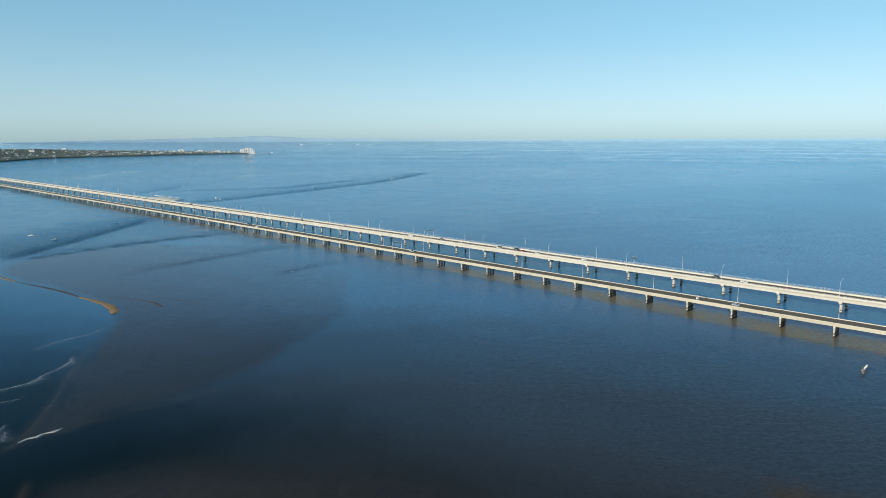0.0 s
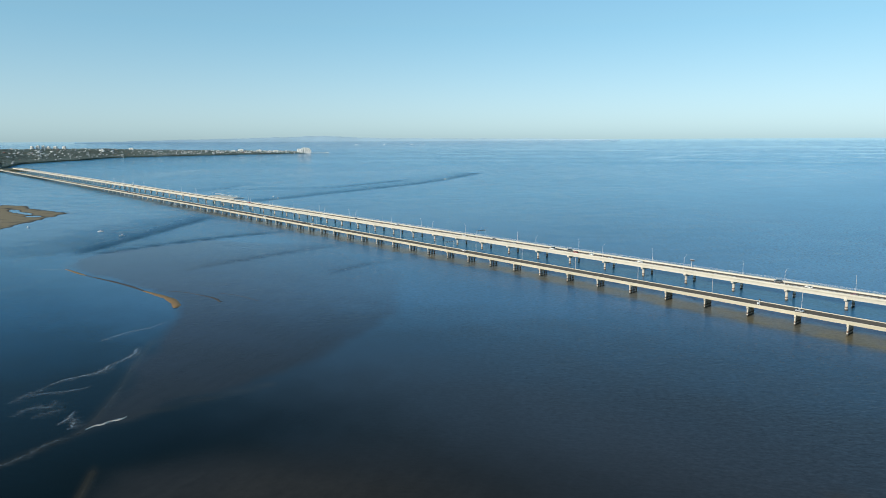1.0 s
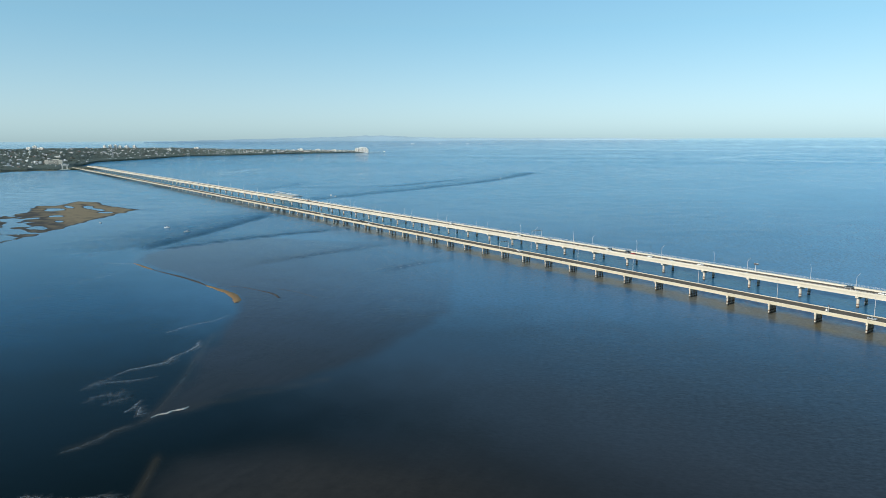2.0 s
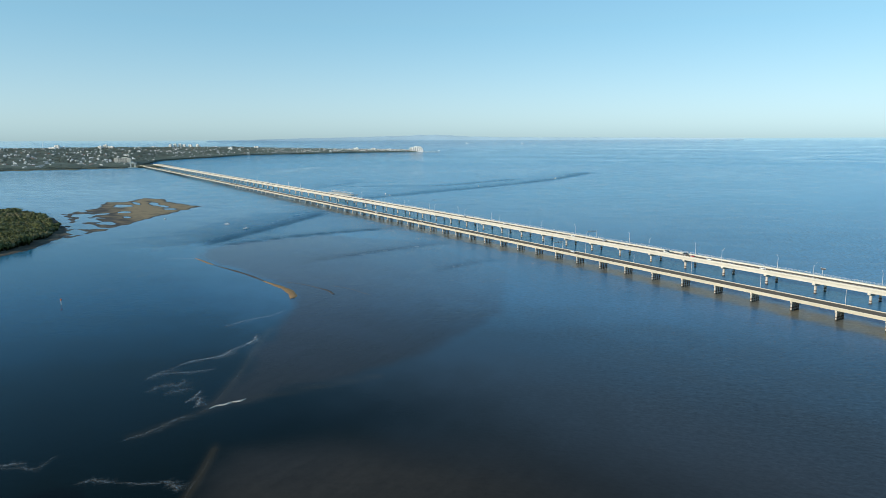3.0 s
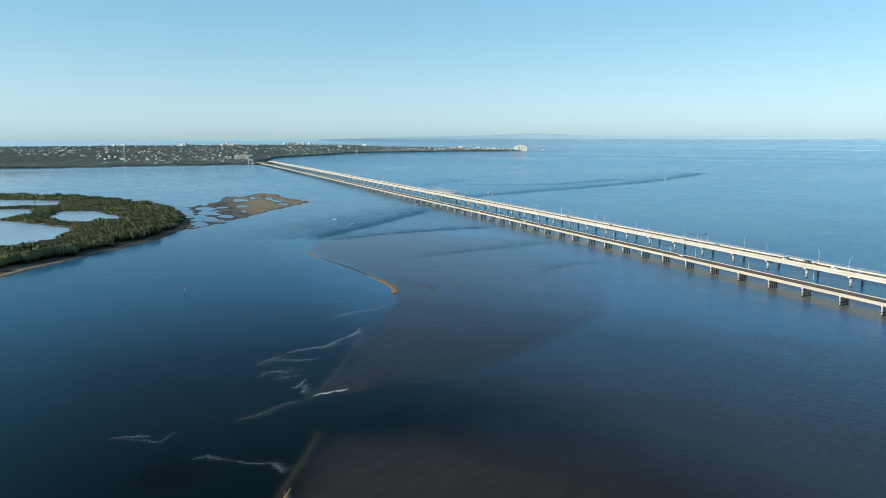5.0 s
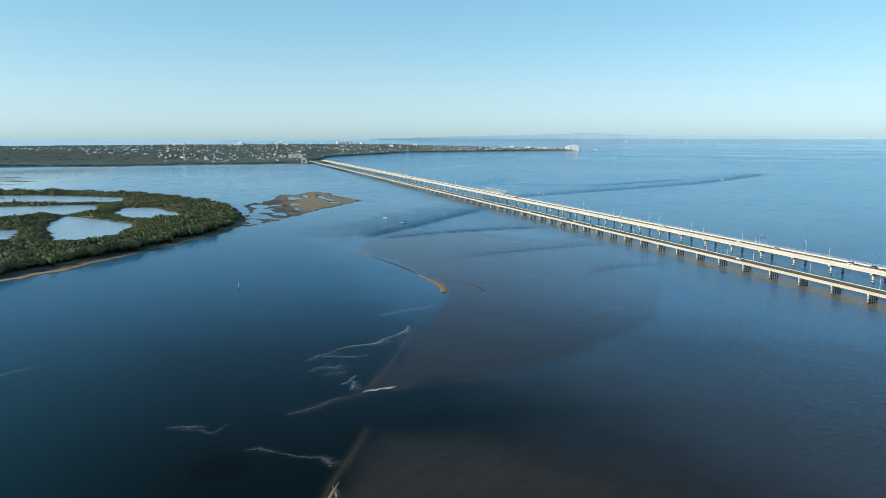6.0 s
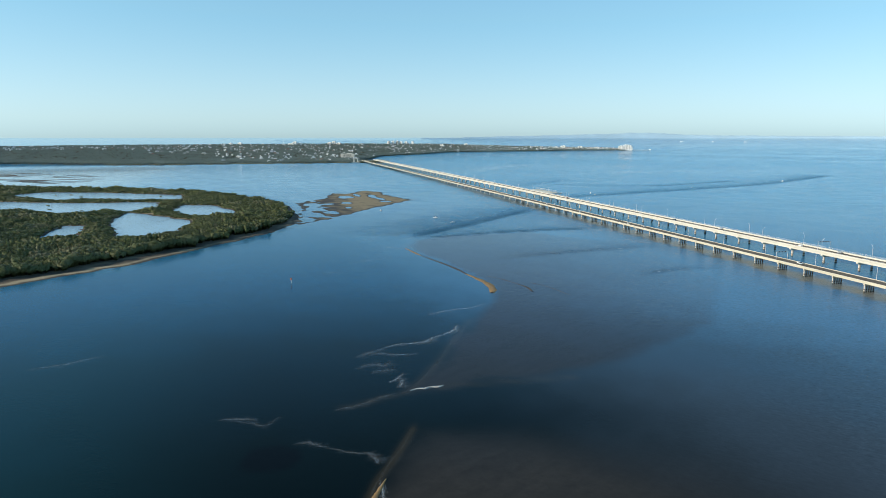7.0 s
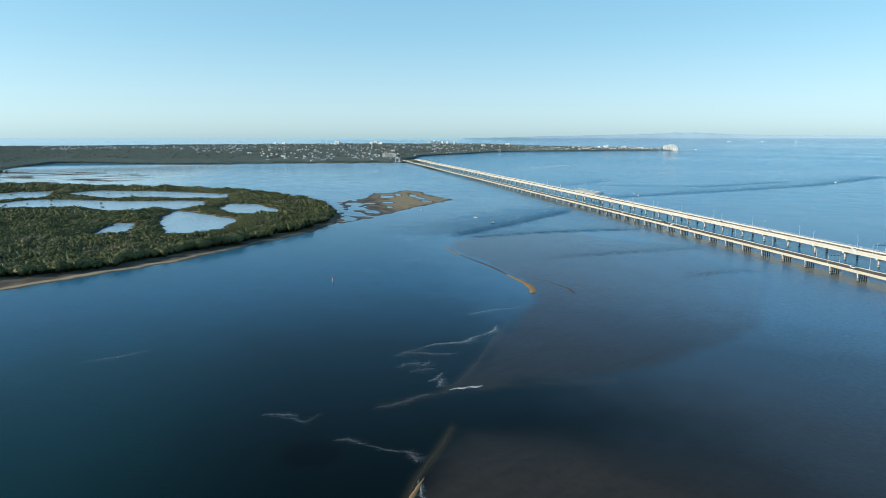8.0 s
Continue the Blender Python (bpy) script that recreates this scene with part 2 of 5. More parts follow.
def polar(az, d, z=0.0):
    az = np.radians(az)
    return np.stack(np.broadcast_arrays(d * np.sin(az), d * np.cos(az), z), -1)


def signed(poly, x, y):
    """Distance to a closed outline, positive inside."""
    p = np.asarray(poly, float)
    q = np.roll(p, -1, 0)
    best = np.full(x.shape, 1e9)
    inside = np.zeros(x.shape, bool)
    for (ax, ay), (bx, by) in zip(p, q):
        dx, dy = bx - ax, by - ay
        t = np.clip(((x - ax) * dx + (y - ay) * dy) / (dx * dx + dy * dy), 0, 1)
        best = np.minimum(best, np.hypot(x - ax - t * dx, y - ay - t * dy))
        if ay != by:
            inside ^= ((ay > y) != (by > y)) & (x < (bx - ax) * (y - ay) / (by - ay) + ax)
    return np.where(inside, best, -best)


def to_line(line, x, y):
    best = np.full(x.shape, 1e9)
    for (ax, ay), (bx, by) in zip(line[:-1], line[1:]):
        dx, dy = bx - ax, by - ay
        t = np.clip(((x - ax) * dx + (y - ay) * dy) / (dx * dx + dy * dy), 0, 1)
        best = np.minimum(best, np.hypot(x - ax - t * dx, y - ay - t * dy))
    return best


def spline(pts, n):
    """n points on a smooth curve through pts."""
    p = np.asarray(pts, float)
    p = np.vstack([2 * p[0] - p[1], p, 2 * p[-1] - p[-2]])
    out = []
    for s in np.linspace(0, len(pts) - 1 - 1e-6, n):
        i, t = int(s), s - int(s)
        a, b, c, d = p[i:i + 4]
        out.append(0.5 * (2 * b + (c - a) * t + (2 * a - 5 * b + 4 * c - d) * t * t + (3 * b - a - 3 * c + d) * t ** 3))
    return np.array(out)


def smooth(a, b, v):
    t = np.clip((v - a) / (b - a), 0, 1)
    return t * t * (3 - 2 * t)


def waves(x, y, size, seed=0, octaves=4):
    """Cheap smooth noise in -1..1 by rotated sines, several octaves."""
    rng = np.random.default_rng(seed)
    total, amp, out = 0.0, 1.0, np.zeros(np.shape(x))
    for o in range(octaves):
        for _ in range(4):
            a, ph = rng.uniform(0, 6.283, 2)
            f = 6.283 / size * 2 ** o * rng.uniform(0.7, 1.4)
            out += amp * np.sin(f * (x * math.cos(a) + y * math.sin(a)) + ph + 1.5 * np.sin(f * 0.6 * (x * math.sin(a) - y * math.cos(a)) + 2 * ph))
            total += amp * 0.7
        amp *= 0.55
    return np.clip(out / total * 1.6, -1, 1)


# ---- sea: one sheet from under the camera to the horizon ----
BANK = [(124.7, 600.3), (138.7, 660.9), (180.4, 683.9), (272.8, 691.7), (344.4, 586.1), (319.4, 409.5), (239.7, 312.1), (149.9, 265.9), (67.2, 256.2), (50.3, 257.4), (73.3, 291.5), (107.3, 354.1), (143.2, 416.6), (147.3, 452.9), (142.4, 505)]
BANK_NEAR = [(47.3, 223.9), (36.2, 202.2), (25.1, 178.8), (12, 137.5), (19.9, 88.1), (49.8, 28.2), (119.6, 36.9), (169.7, 105.6), (149.8, 185.1), (90.1, 221.4)]
BANK_CORNER = [(191.6, 63.4), (204.7, 62.3), (212.7, 49.2), (223.8, 30), (209.7, 5.3), (169.6, 16)]
RIMS = [spline([(107.3, 354.1), (90.3, 323.8), (73.3, 291.5), (54.3, 261.3), (40.3, 253.6), (24.3, 247.8)], 24), spline([(47.3, 223.9), (36.2, 202.2), (28.1, 188.5), (23.1, 174.8), (16.1, 157.2)], 16),
        spline([(67.3, 260.1), (90.2, 258.8), (125, 256.4)], 8), spline([(124.7, 600.3), (127.7, 627.9), (138.7, 660.9), (160.5, 676.3)], 10)]
# tide rips: sharp on their near side, fading away beyond (line, fade, strength)
RIPS = [(spline([(143.7, 683.3), (185.4, 723), (229.2, 764.6), (299.7, 836.2), (377.2, 915.5)], 24), 17, 0.27), (spline([(150.6, 676.4), (174.5, 681), (240, 694), (308.6, 698.2), (375.2, 698.5)], 24), 12, 0.30),
        (spline([(194.1, 540.7), (207.1, 543.5), (273.7, 556.5), (319.5, 561.8), (365.3, 566.2)], 20), 16, 0.18), (spline([(271.6, 444.5), (289.6, 453.2), (317.5, 459.7), (351.3, 456.4)], 16), 9, 0.18),
        (spline([(597.9, 1384.3), (699.3, 1327.3), (807.7, 1287.6), (967.5, 1342.7), (1101.6, 1393.2)], 14), 16, 0.16), (spline([(525.6, 1364.5), (616.7, 1436.5), (736.3, 1559.6)], 10), 40, 0.10),
        (spline([(498.2, 1068.4), (549.8, 1090.3), (662, 1127.3), (815, 1176.6), (1112.2, 1293), (1484.6, 1523.6)], 20), 40, 0.20), (spline([(228.7, 1093), (245.4, 1089.1), (262.2, 1086.1)], 6), 8, 0.12)]
SLICKS = [(spline([(3076.8, 1919), (3086.2, 1688.9), (3101, 1445.4), (3113.6, 1248.7), (3103.4, 1048.8)], 16), 55, 0.10), (spline([(3076.8, 1919), (3862.7, 2134.7), (4667.1, 2178.2)], 12), 70, 0.07),
          (spline([(5229.4, 5077.3), (5188.5, 4335.2), (5190.3, 3711.4), (5134.2, 3123.5), (5136.3, 2652.7)], 20), 150, 0.12), (spline([(4090.6, 1591), (4025.4, 1310.6), (3958.4, 1119.9), (3867.4, 746.8)], 12), 80, 0.10),
          (spline([(4993.5, 1541.7), (5016.8, 1015.4), (4822.4, 465.7)], 12), 120, 0.10), (spline([(5975.9, 1982.2), (6036.2, 1247.1), (5874.6, 460.4)], 12), 160, 0.10), (spline([(1750.8, 541), (1894, 480), (2066.2, 394.1)], 10), 26, 0.07),
          (spline([(679.4, 2083.8), (792.3, 2258.6), (933.7, 2391)], 10), 60, 0.08), (spline([(892.9, 1797.2), (1239.9, 1843.6), (1589.2, 1745)], 10), 50, 0.07)]
CHANNEL = [(125.8, 686.7), (182.4, 700.5), (271.9, 812), (371.2, 879.4), (377.2, 937.9), (289.9, 938.8), (180.7, 842.3), (91.1, 746)]

ISLAND = [(-331.5, 399.1), (-212.1, 497.5), (-184.7, 522.3), (-154.3, 552.1), (-118, 582.7), (-79.7, 636.9), (-31.4, 708.4), (3.6, 761.9), (27.6, 825.2), (37.8, 913.2), (30.1, 1030.7), (4.5, 1158.1),
          (-51.9, 1276.3), (-121.4, 1364.3), (-253.1, 1461.8), (-409.7, 1517.4), (-541.5, 1587.6), (-675.8, 1644.9), (-1017.8, 1820.9), (-1017.7, 610.3)]


def build_sea():
    az = np.radians(np.concatenate([np.arange(-50, 85, 0.18), np.arange(85, 310, 5.0)]))
    rows = [0.0] + list(40 * 1.0165 ** np.arange(0, 262)) + list(2950 * 1.018 ** np.arange(1, 248))
    d = np.array(rows)
    A, D = np.meshgrid(az, d)
    x, y = D * np.sin(A), D * np.cos(A)
    flat = np.stack([x, y, np.zeros_like(x)], -1)
    verts = far(flat).reshape(-1, 3)
    ny, nx = A.shape
    i = np.arange(ny * nx).reshape(ny, nx)
    j = np.roll(i, -1, 1)
    faces = np.stack([i[:-1], j[:-1], j[1:], i[1:]], -1).reshape(-1, 4)
    me = array_mesh("sea", verts, faces, True)
    lean = radians(1.7) * smooth(NEAR_LIMIT - 500, NEAR_LIMIT, D)       # water shades all but level everywhere
    up = np.stack([-np.sin(A) * np.sin(lean), -np.cos(A) * np.sin(lean), np.cos(lean)], -1).reshape(-1, 3)
    me.normals_split_custom_set_from_vertices(up.tolist())
    w = waves(x, y, 60, 3) * 6

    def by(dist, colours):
        """Body colour by distance from the viewpoint, with the sky's reflection painted in."""
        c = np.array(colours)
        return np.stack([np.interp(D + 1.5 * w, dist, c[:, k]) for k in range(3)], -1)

    # three waters: clear channel, silty blue bay, shoals; sky reflection painted in with distance
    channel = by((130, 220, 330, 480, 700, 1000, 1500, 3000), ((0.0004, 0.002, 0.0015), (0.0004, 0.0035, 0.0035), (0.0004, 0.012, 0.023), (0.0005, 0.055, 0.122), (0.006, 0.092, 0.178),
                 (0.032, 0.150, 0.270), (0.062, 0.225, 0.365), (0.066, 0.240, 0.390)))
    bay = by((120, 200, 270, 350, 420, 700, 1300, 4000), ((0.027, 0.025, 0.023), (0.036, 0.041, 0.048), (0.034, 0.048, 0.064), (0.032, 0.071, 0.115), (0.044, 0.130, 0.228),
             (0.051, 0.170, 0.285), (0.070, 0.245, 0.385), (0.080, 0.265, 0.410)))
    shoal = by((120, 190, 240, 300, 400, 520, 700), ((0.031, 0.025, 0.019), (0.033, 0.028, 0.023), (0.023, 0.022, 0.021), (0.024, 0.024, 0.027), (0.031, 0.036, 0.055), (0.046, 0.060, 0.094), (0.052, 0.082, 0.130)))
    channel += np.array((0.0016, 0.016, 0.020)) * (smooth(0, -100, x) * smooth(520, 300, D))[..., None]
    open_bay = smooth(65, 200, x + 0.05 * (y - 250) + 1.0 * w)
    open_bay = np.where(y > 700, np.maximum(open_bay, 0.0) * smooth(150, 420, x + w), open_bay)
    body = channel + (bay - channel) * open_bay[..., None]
    s = 0.92 * smooth(-3, 9, signed(BANK, x, y) + 0.6 * w) * (1 - smooth(140, 385, x - 0.22 * (y - 420) + 1.2 * w))
    s = np.maximum(s, 0.95 * smooth(-4, np.interp(x, (35, 110), (9, 55)), signed(BANK_NEAR, x, y) + 0.4 * w) * (1 - 0.8 * smooth(70, 220, x + w)))
    body += (shoal - body) * s[..., None]
    # the gut between the two shoals runs deep and dark; a weed bed lies in the channel
    gut = np.exp(-((y - 240 + 0.30 * (x - 50) + 0.4 * w) / 15) ** 2) * smooth(45, 80, x) * smooth(190, 95, x)
    # one broad patch of the bay is slightly darker
    dim_patch = np.exp(-((x - 235 + w) / 75) ** 2 - ((y - 305 + w) / 65) ** 2)
    weed = smooth(1.25, 0.75, np.hypot((x + 2) / 9.5, (y - 212) / 8.5) + 0.03 * w)
    body *= (1 - 0.3 * gut - 0.9 * weed - 0.13 * dim_patch)[..., None]
    # brightening opposite the sun, painted into the bay's colour
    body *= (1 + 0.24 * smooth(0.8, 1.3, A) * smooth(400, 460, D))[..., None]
    # pale shallows by the island's beach; sky sheen painted on ponds and upper flats
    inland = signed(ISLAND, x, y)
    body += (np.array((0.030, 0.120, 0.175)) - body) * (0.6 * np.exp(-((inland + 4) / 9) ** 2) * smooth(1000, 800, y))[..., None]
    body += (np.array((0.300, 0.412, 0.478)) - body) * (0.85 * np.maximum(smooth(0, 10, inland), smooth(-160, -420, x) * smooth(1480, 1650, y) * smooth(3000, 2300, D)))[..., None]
    corner = smooth(-5, 8, signed(BANK_CORNER, x, y) + w)
    body += (np.array((0.060, 0.040, 0.020)) - body) * 0.75 * corner[..., None]
    # sandy lips of the shoals just under the surface
    for k, line in enumerate(RIMS):
        rim = (0.05, 0.09, 0.05, 0.05)[k] * np.exp(-(to_line(line, x, y) / (2.2, 1.5, 2.6, 3)[k]) ** 2)
        body += (np.array((0.26, 0.17, 0.075)) - body) * rim[..., None]
    # the sunlit bridge's brown reflection painted into the water along the old piers
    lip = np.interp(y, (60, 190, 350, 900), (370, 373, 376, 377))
    bridge_reflection = 0.96 * smooth(-5, 4, x - lip + 0.4 * w) * smooth(399, 392, x) * smooth(1900, 900, y) * (0.85 + 0.15 * waves(x, y, 45, 8))
    body += (np.array((0.170, 0.128, 0.062)) - body) * bridge_reflection[..., None]
    chop = 0.05 + 0.34 * smooth(120, 280, x + 30 * waves(x, y, 260, 6)) * smooth(700, 300, y) + 0.34 * smooth(420, 800, D) * smooth(100, 420, x) + 0.09 * waves(x, y, 500, 5)
    flats = smooth(-40, 40, signed(CHANNEL, x, y) + 3 * w)
    chop += 0.55 * flats
    body *= (1 - 0.10 * flats * (0.5 + waves(x, y, 60, 18)))[..., None]
    chop = np.maximum(chop, 0.22 * np.exp(-(inland / 25) ** 2))
    inland = smooth(0, 10, inland)
    chop = chop * (1 - 0.9 * inland) + 0.42 * inland
    gloss = 0.11 + 0.04 * smooth(400, 1500, D) + 0.10 * np.clip(chop, 0, 1.2) - 0.05 * smooth(1200, 4000, D) - 0.04 * smooth(4000, 9000, D)
    for line, fade, strength in RIPS:
        d = to_line(line, x, y)
        beyond = y > np.interp(x, line[:, 0], line[:, 1])
        ends = smooth(line[0, 0] - 15, line[0, 0] + 25, x) * smooth(line[-1, 0] + 25, line[-1, 0] - 45, x)
        rip = ends * np.where(beyond, np.exp(-d / fade), np.exp(-(d / np.maximum(3.0, 0.008 * D)) ** 2)) * (0.85 + 0.15 * waves(x, y, 40, 15))
        # weaker sky reflection on the rip, painted as a darker body colour
        body *= (1 - 2.1 * strength * rip)[..., None]
        gloss += strength * rip
        chop += 1.2 * strength * rip
    calm = np.zeros_like(x)
    for line, wide, strength in SLICKS:
        calm = np.maximum(calm, 7.0 * strength * smooth(1500, 3200, D) * np.exp(-(to_line(line, x, y) / (0.75 * wide)) ** 2))
    along, across = 0.57 * x - 0.82 * y, 0.82 * x + 0.57 * y
    bands = waves(along * 0.10, across, 900, 17, 5)
    calm = np.clip(np.maximum(calm, 0.75 * smooth(0.35, 0.9, bands) * smooth(3000, 7000, D)), 0, 1)
    calm = np.maximum(calm, smooth(12000, 60000, D))
    chop = np.clip(chop + 0.05 * smooth(1500, 4000, D) * bands, 0.03, 1.0) * (1 - 0.95 * calm)
    body *= (1 - 0.08 * smooth(1500, 4000, D) * bands)[..., None]
    gloss = gloss + 0.03 * smooth(1500, 4000, D) * bands - 0.11 * calm
    gloss -= 0.07 * np.maximum(smooth(-5, 10, signed(ISLAND, x, y)), 0.8 * smooth(-250, -420, x) * smooth(1500, 1650, y))
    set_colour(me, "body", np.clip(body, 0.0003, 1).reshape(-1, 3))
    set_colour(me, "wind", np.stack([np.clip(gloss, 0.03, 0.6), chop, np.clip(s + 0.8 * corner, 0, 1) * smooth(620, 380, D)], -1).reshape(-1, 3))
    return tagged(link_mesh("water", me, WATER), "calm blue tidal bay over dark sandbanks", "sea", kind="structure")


build_sea()

# ---- the two road bridges ----
NEAR_X, NEAR_STEP, NEAR_Y0, NEAR_TOP = 386.46, 26.55, 89.94, 8.1
FAR_X, FAR_STEP, FAR_Y0, FAR_TOP = 444.0, 34.9, 100.85, 10.7


def copies(ob, name, parent, at, turn=0.0):
    """Another object on the same mesh, as a part under parent."""
    c = new(name, ob.data)
    c.matrix_basis = pose(*at, 0, 0, turn)
    c.parent = parent
    return c


def old_bridge():
    """The lower bridge: slender spans on rows of five piles."""
    b = thing("road_bridge", "older low concrete road bridge on rows of slender piles", "bridge", (NEAR_X - 0.5, 0, 0), group="road bridges")
    step, top = NEAR_STEP, NEAR_TOP
    L = step - 0.05
    first, last = -6, 104
    made = {}

    def place(key, name, make, mat, parent, at, label=""):
        if key not in made:
            made[key] = part(name, make(), mat, parent, label)
            made[key].matrix_basis = pose(*at)
            return made[key]
        return copies(made[key], name, parent, at)

    def span_mesh():
        bm = bmesh.new()
        profile(bm, [(0, top - 2.05), (0.0, top - 0.75), (-0.25, top - 0.7), (-0.25, top - 0.45), (10.85, top - 0.45), (10.85, top - 0.7), (10.6, top - 0.75), (10.6, top - 2.05)], 0, L)
        return bm

    def kerb_mesh():
        return profile(bmesh.new(), [(-0.25, top - 0.446), (-0.25, top), (0.12, top), (0.2, top - 0.446)], 0, L)

    def columns_mesh():
        bm = bmesh.new()
        for c in range(5):
            rod(bm, (0.45 + 1.9 * c, 0, -1.5), (0.45 + 1.9 * c, 0, 4.65), 0.46, sides=8)
        return bm

    for k in range(first, last):
        y = NEAR_Y0 + step * k
        span = place("span", "span", span_mesh, GIRDER, b, (0, y, 0))
        place("kerb", "parapet", kerb_mesh, CONCRETE, span, (0, 0, 0))
        place("kerb2", "far_parapet", lambda: profile(bmesh.new(), [(10.4, top - 0.446), (10.48, top), (10.85, top), (10.85, top - 0.446)], 0, L), CONCRETE, span, (0, 0, 0))
        place("road", "road_surface", lambda: boxes(((10.0, L, 0.06), (5.3, L / 2, top - 0.40))), ASPHALT, span, (0, 0, 0), "dark worn asphalt")
        pier = place("pier", "pier", lambda: profile(bmesh.new(), [(-0.1, 6.04), (-0.1, 4.95), (0.5, 4.6), (8.6, 4.6), (10.7, 5.3), (10.7, 6.04)], -0.55, 0.55), CONCRETE, b, (0, y, 0))
        if k < 54:
            for c in range(5):
                place("column" if c else "end_column", "column", lambda: rod(bmesh.new(), (0, 0, -1.5), (0, 0, 4.65), 0.46, sides=10), SHADED_PIER if c else PIER, pier, (0.45 + 1.9 * c, 0, 0))
        else:
            place("columns", "column_row", columns_mesh, SHADED_PIER, pier, (0, 0, 0))
    return b


def new_bridge():
    """The higher bridge: deep girders on hammerhead piers with two round columns, a walkway on its outer side."""
    b = thing("road_bridge", "newer higher concrete road bridge with a walkway", "bridge", (FAR_X - 2.4, 0, 0), group="road bridges")
    step, top = FAR_STEP, FAR_TOP
    L = step - 0.05
    made = {}

    def place(key, name, make, mat, parent, at, label=""):
        if key not in made:
            made[key] = part(name, make(), mat, parent, label)
            made[key].matrix_basis = pose(*at)
            return made[key]
        return copies(made[key], name, parent, at)

    deck = top - 1.15

    def girders():
        line = [(0.0, deck - 0.32)]
        for c in range(5):
            x = 0.3 + 4.05 * c
            line += [(x, deck - 0.322), (x + 0.25, deck - 2.3), (x + 1.7, deck - 2.3), (x + 1.95, deck - 0.322)]
        return profile(bmesh.new(), line + [(19.2, deck - 0.32), (19.2, deck), (0.0, deck)], 0, L)

    def railing():
        bm = bmesh.new()
        n = 14
        for i in range(n):
            box(bm, (0.08, 0.08, 1.3), (18.98, L * (i + 0.5) / n, deck + 0.65))
        for z in (0.45, 0.85, 1.27):
            box(bm, (0.07, L, 0.07), (18.98, L / 2, deck + z))
        return bm

    for k in range(-4, 80):
        y = FAR_Y0 + step * k
        span = place("span", "span", girders, CONCRETE_NEW, b, (0, y, 0))
        place("p1", "parapet", lambda: profile(bmesh.new(), [(0, deck - 0.45), (0, top), (0.22, top), (0.42, deck + 0.004), (0.42, deck - 0.1)], 0, L), CONCRETE_NEW, span, (0, 0, 0))
        place("rail1", "barrier_rail", lambda: boxes(((0.1, L, 0.1), (0.12, L / 2, top + 0.32)), *[((0.08, 0.08, 0.34), (0.12, L * (i + 0.5) / 12, top + 0.16)) for i in range(12)]), GALV, span, (0, 0, 0), "thin steel rail")
        place("road", "road_surface", lambda: boxes(((11.4, L, 0.06), (6.2, L / 2, deck + 0.034))), ASPHALT, span, (0, 0, 0), "dark asphalt")
        place("p2", "inner_barrier", lambda: profile(bmesh.new(), [(12.0, deck + 0.004), (12.2, deck + 1.05), (12.45, deck + 1.05), (12.65, deck + 0.004)], 0, L), CONCRETE_NEW, span, (0, 0, 0))
        place("path", "walkway", lambda: boxes(((6.1, L, 0.08), (15.75, L / 2, deck + 0.044))), CONCRETE_NEW, span, (0, 0, 0), "pale concrete walkway")
        place("rail2", "railing", railing, GALV, span, (0, 0, 0), "steel walkway railing")
        pier = place("pier", "pier", lambda: profile(bmesh.new(), [(-0.3, deck - 2.28), (-0.3, deck - 3.1), (1.6, deck - 4.1), (17.0, deck - 4.1), (18.6, deck - 3.1), (18.6, deck - 2.28)], -0.9, 0.9), CONCRETE_NEW, b, (0, y, 0))
        for x in (2.4, 14.6):
            place("column", "column", lambda: rod(bmesh.new(), (0, 0, -1.5), (0, 0, deck - 3.95), 0.85, sides=16), PIER, pier, (x, 0, 0))
    return b


old_bridge()
new_bridge()

# ---- bridge furniture ----
def lamp_post(height, arm, lean):
    """A tapered steel post with a raked arm and a flat lantern."""
    t = thing("street_lamp", "slim grey steel street lamp on the bridge parapet", "street lamp", group="bridge street lamps")
    part("base", boxes(((0.5, 0.5, 0.25), (0, 0, 0.125)), bevel=0.05), CONCRETE, t)
    part("post", rods(((0, 0, 0.2), (0, 0, height - 2.2), 0.14, 0.09), sides=8), GALV, t)
    part("arm", rods(((0, 0, height - 2.25), (arm, lean, height), 0.08, 0.055), sides=8), GALV, t)
    part("lantern", boxes(((0.5, 0.3, 0.12), (arm + 0.2 * (1 if arm > 0 else -1), lean, height)), bevel=0.04), GALV, t)
    return t


first = lamp_post(10.6, 1.5, -0.9)
first.matrix_basis = pose(FAR_X - 2.2, FAR_Y0 - 4 * FAR_STEP, FAR_TOP)
for k in range(-2, 62, 2):
    copy_thing(first, pose(FAR_X - 2.2, FAR_Y0 + k * FAR_STEP + 1.0, FAR_TOP))
first = lamp_post(10.2, -1.2, 0.0)
first.matrix_basis = pose(FAR_X + 10.0, FAR_Y0 - 3 * FAR_STEP, FAR_TOP - 0.1)
for k in range(-1, 62, 2):
    copy_thing(first, pose(FAR_X + 10.0, FAR_Y0 + k * FAR_STEP - 1.2, FAR_TOP - 0.1))
first = lamp_post(10.6, -0.9, 0.0)
first.matrix_basis = pose(NEAR_X + 10.15, NEAR_Y0 - 4 * NEAR_STEP, NEAR_TOP)
for k in range(-2, 70, 2):
    copy_thing(first, pose(NEAR_X + 10.15, NEAR_Y0 + k * NEAR_STEP + 0.8, NEAR_TOP))


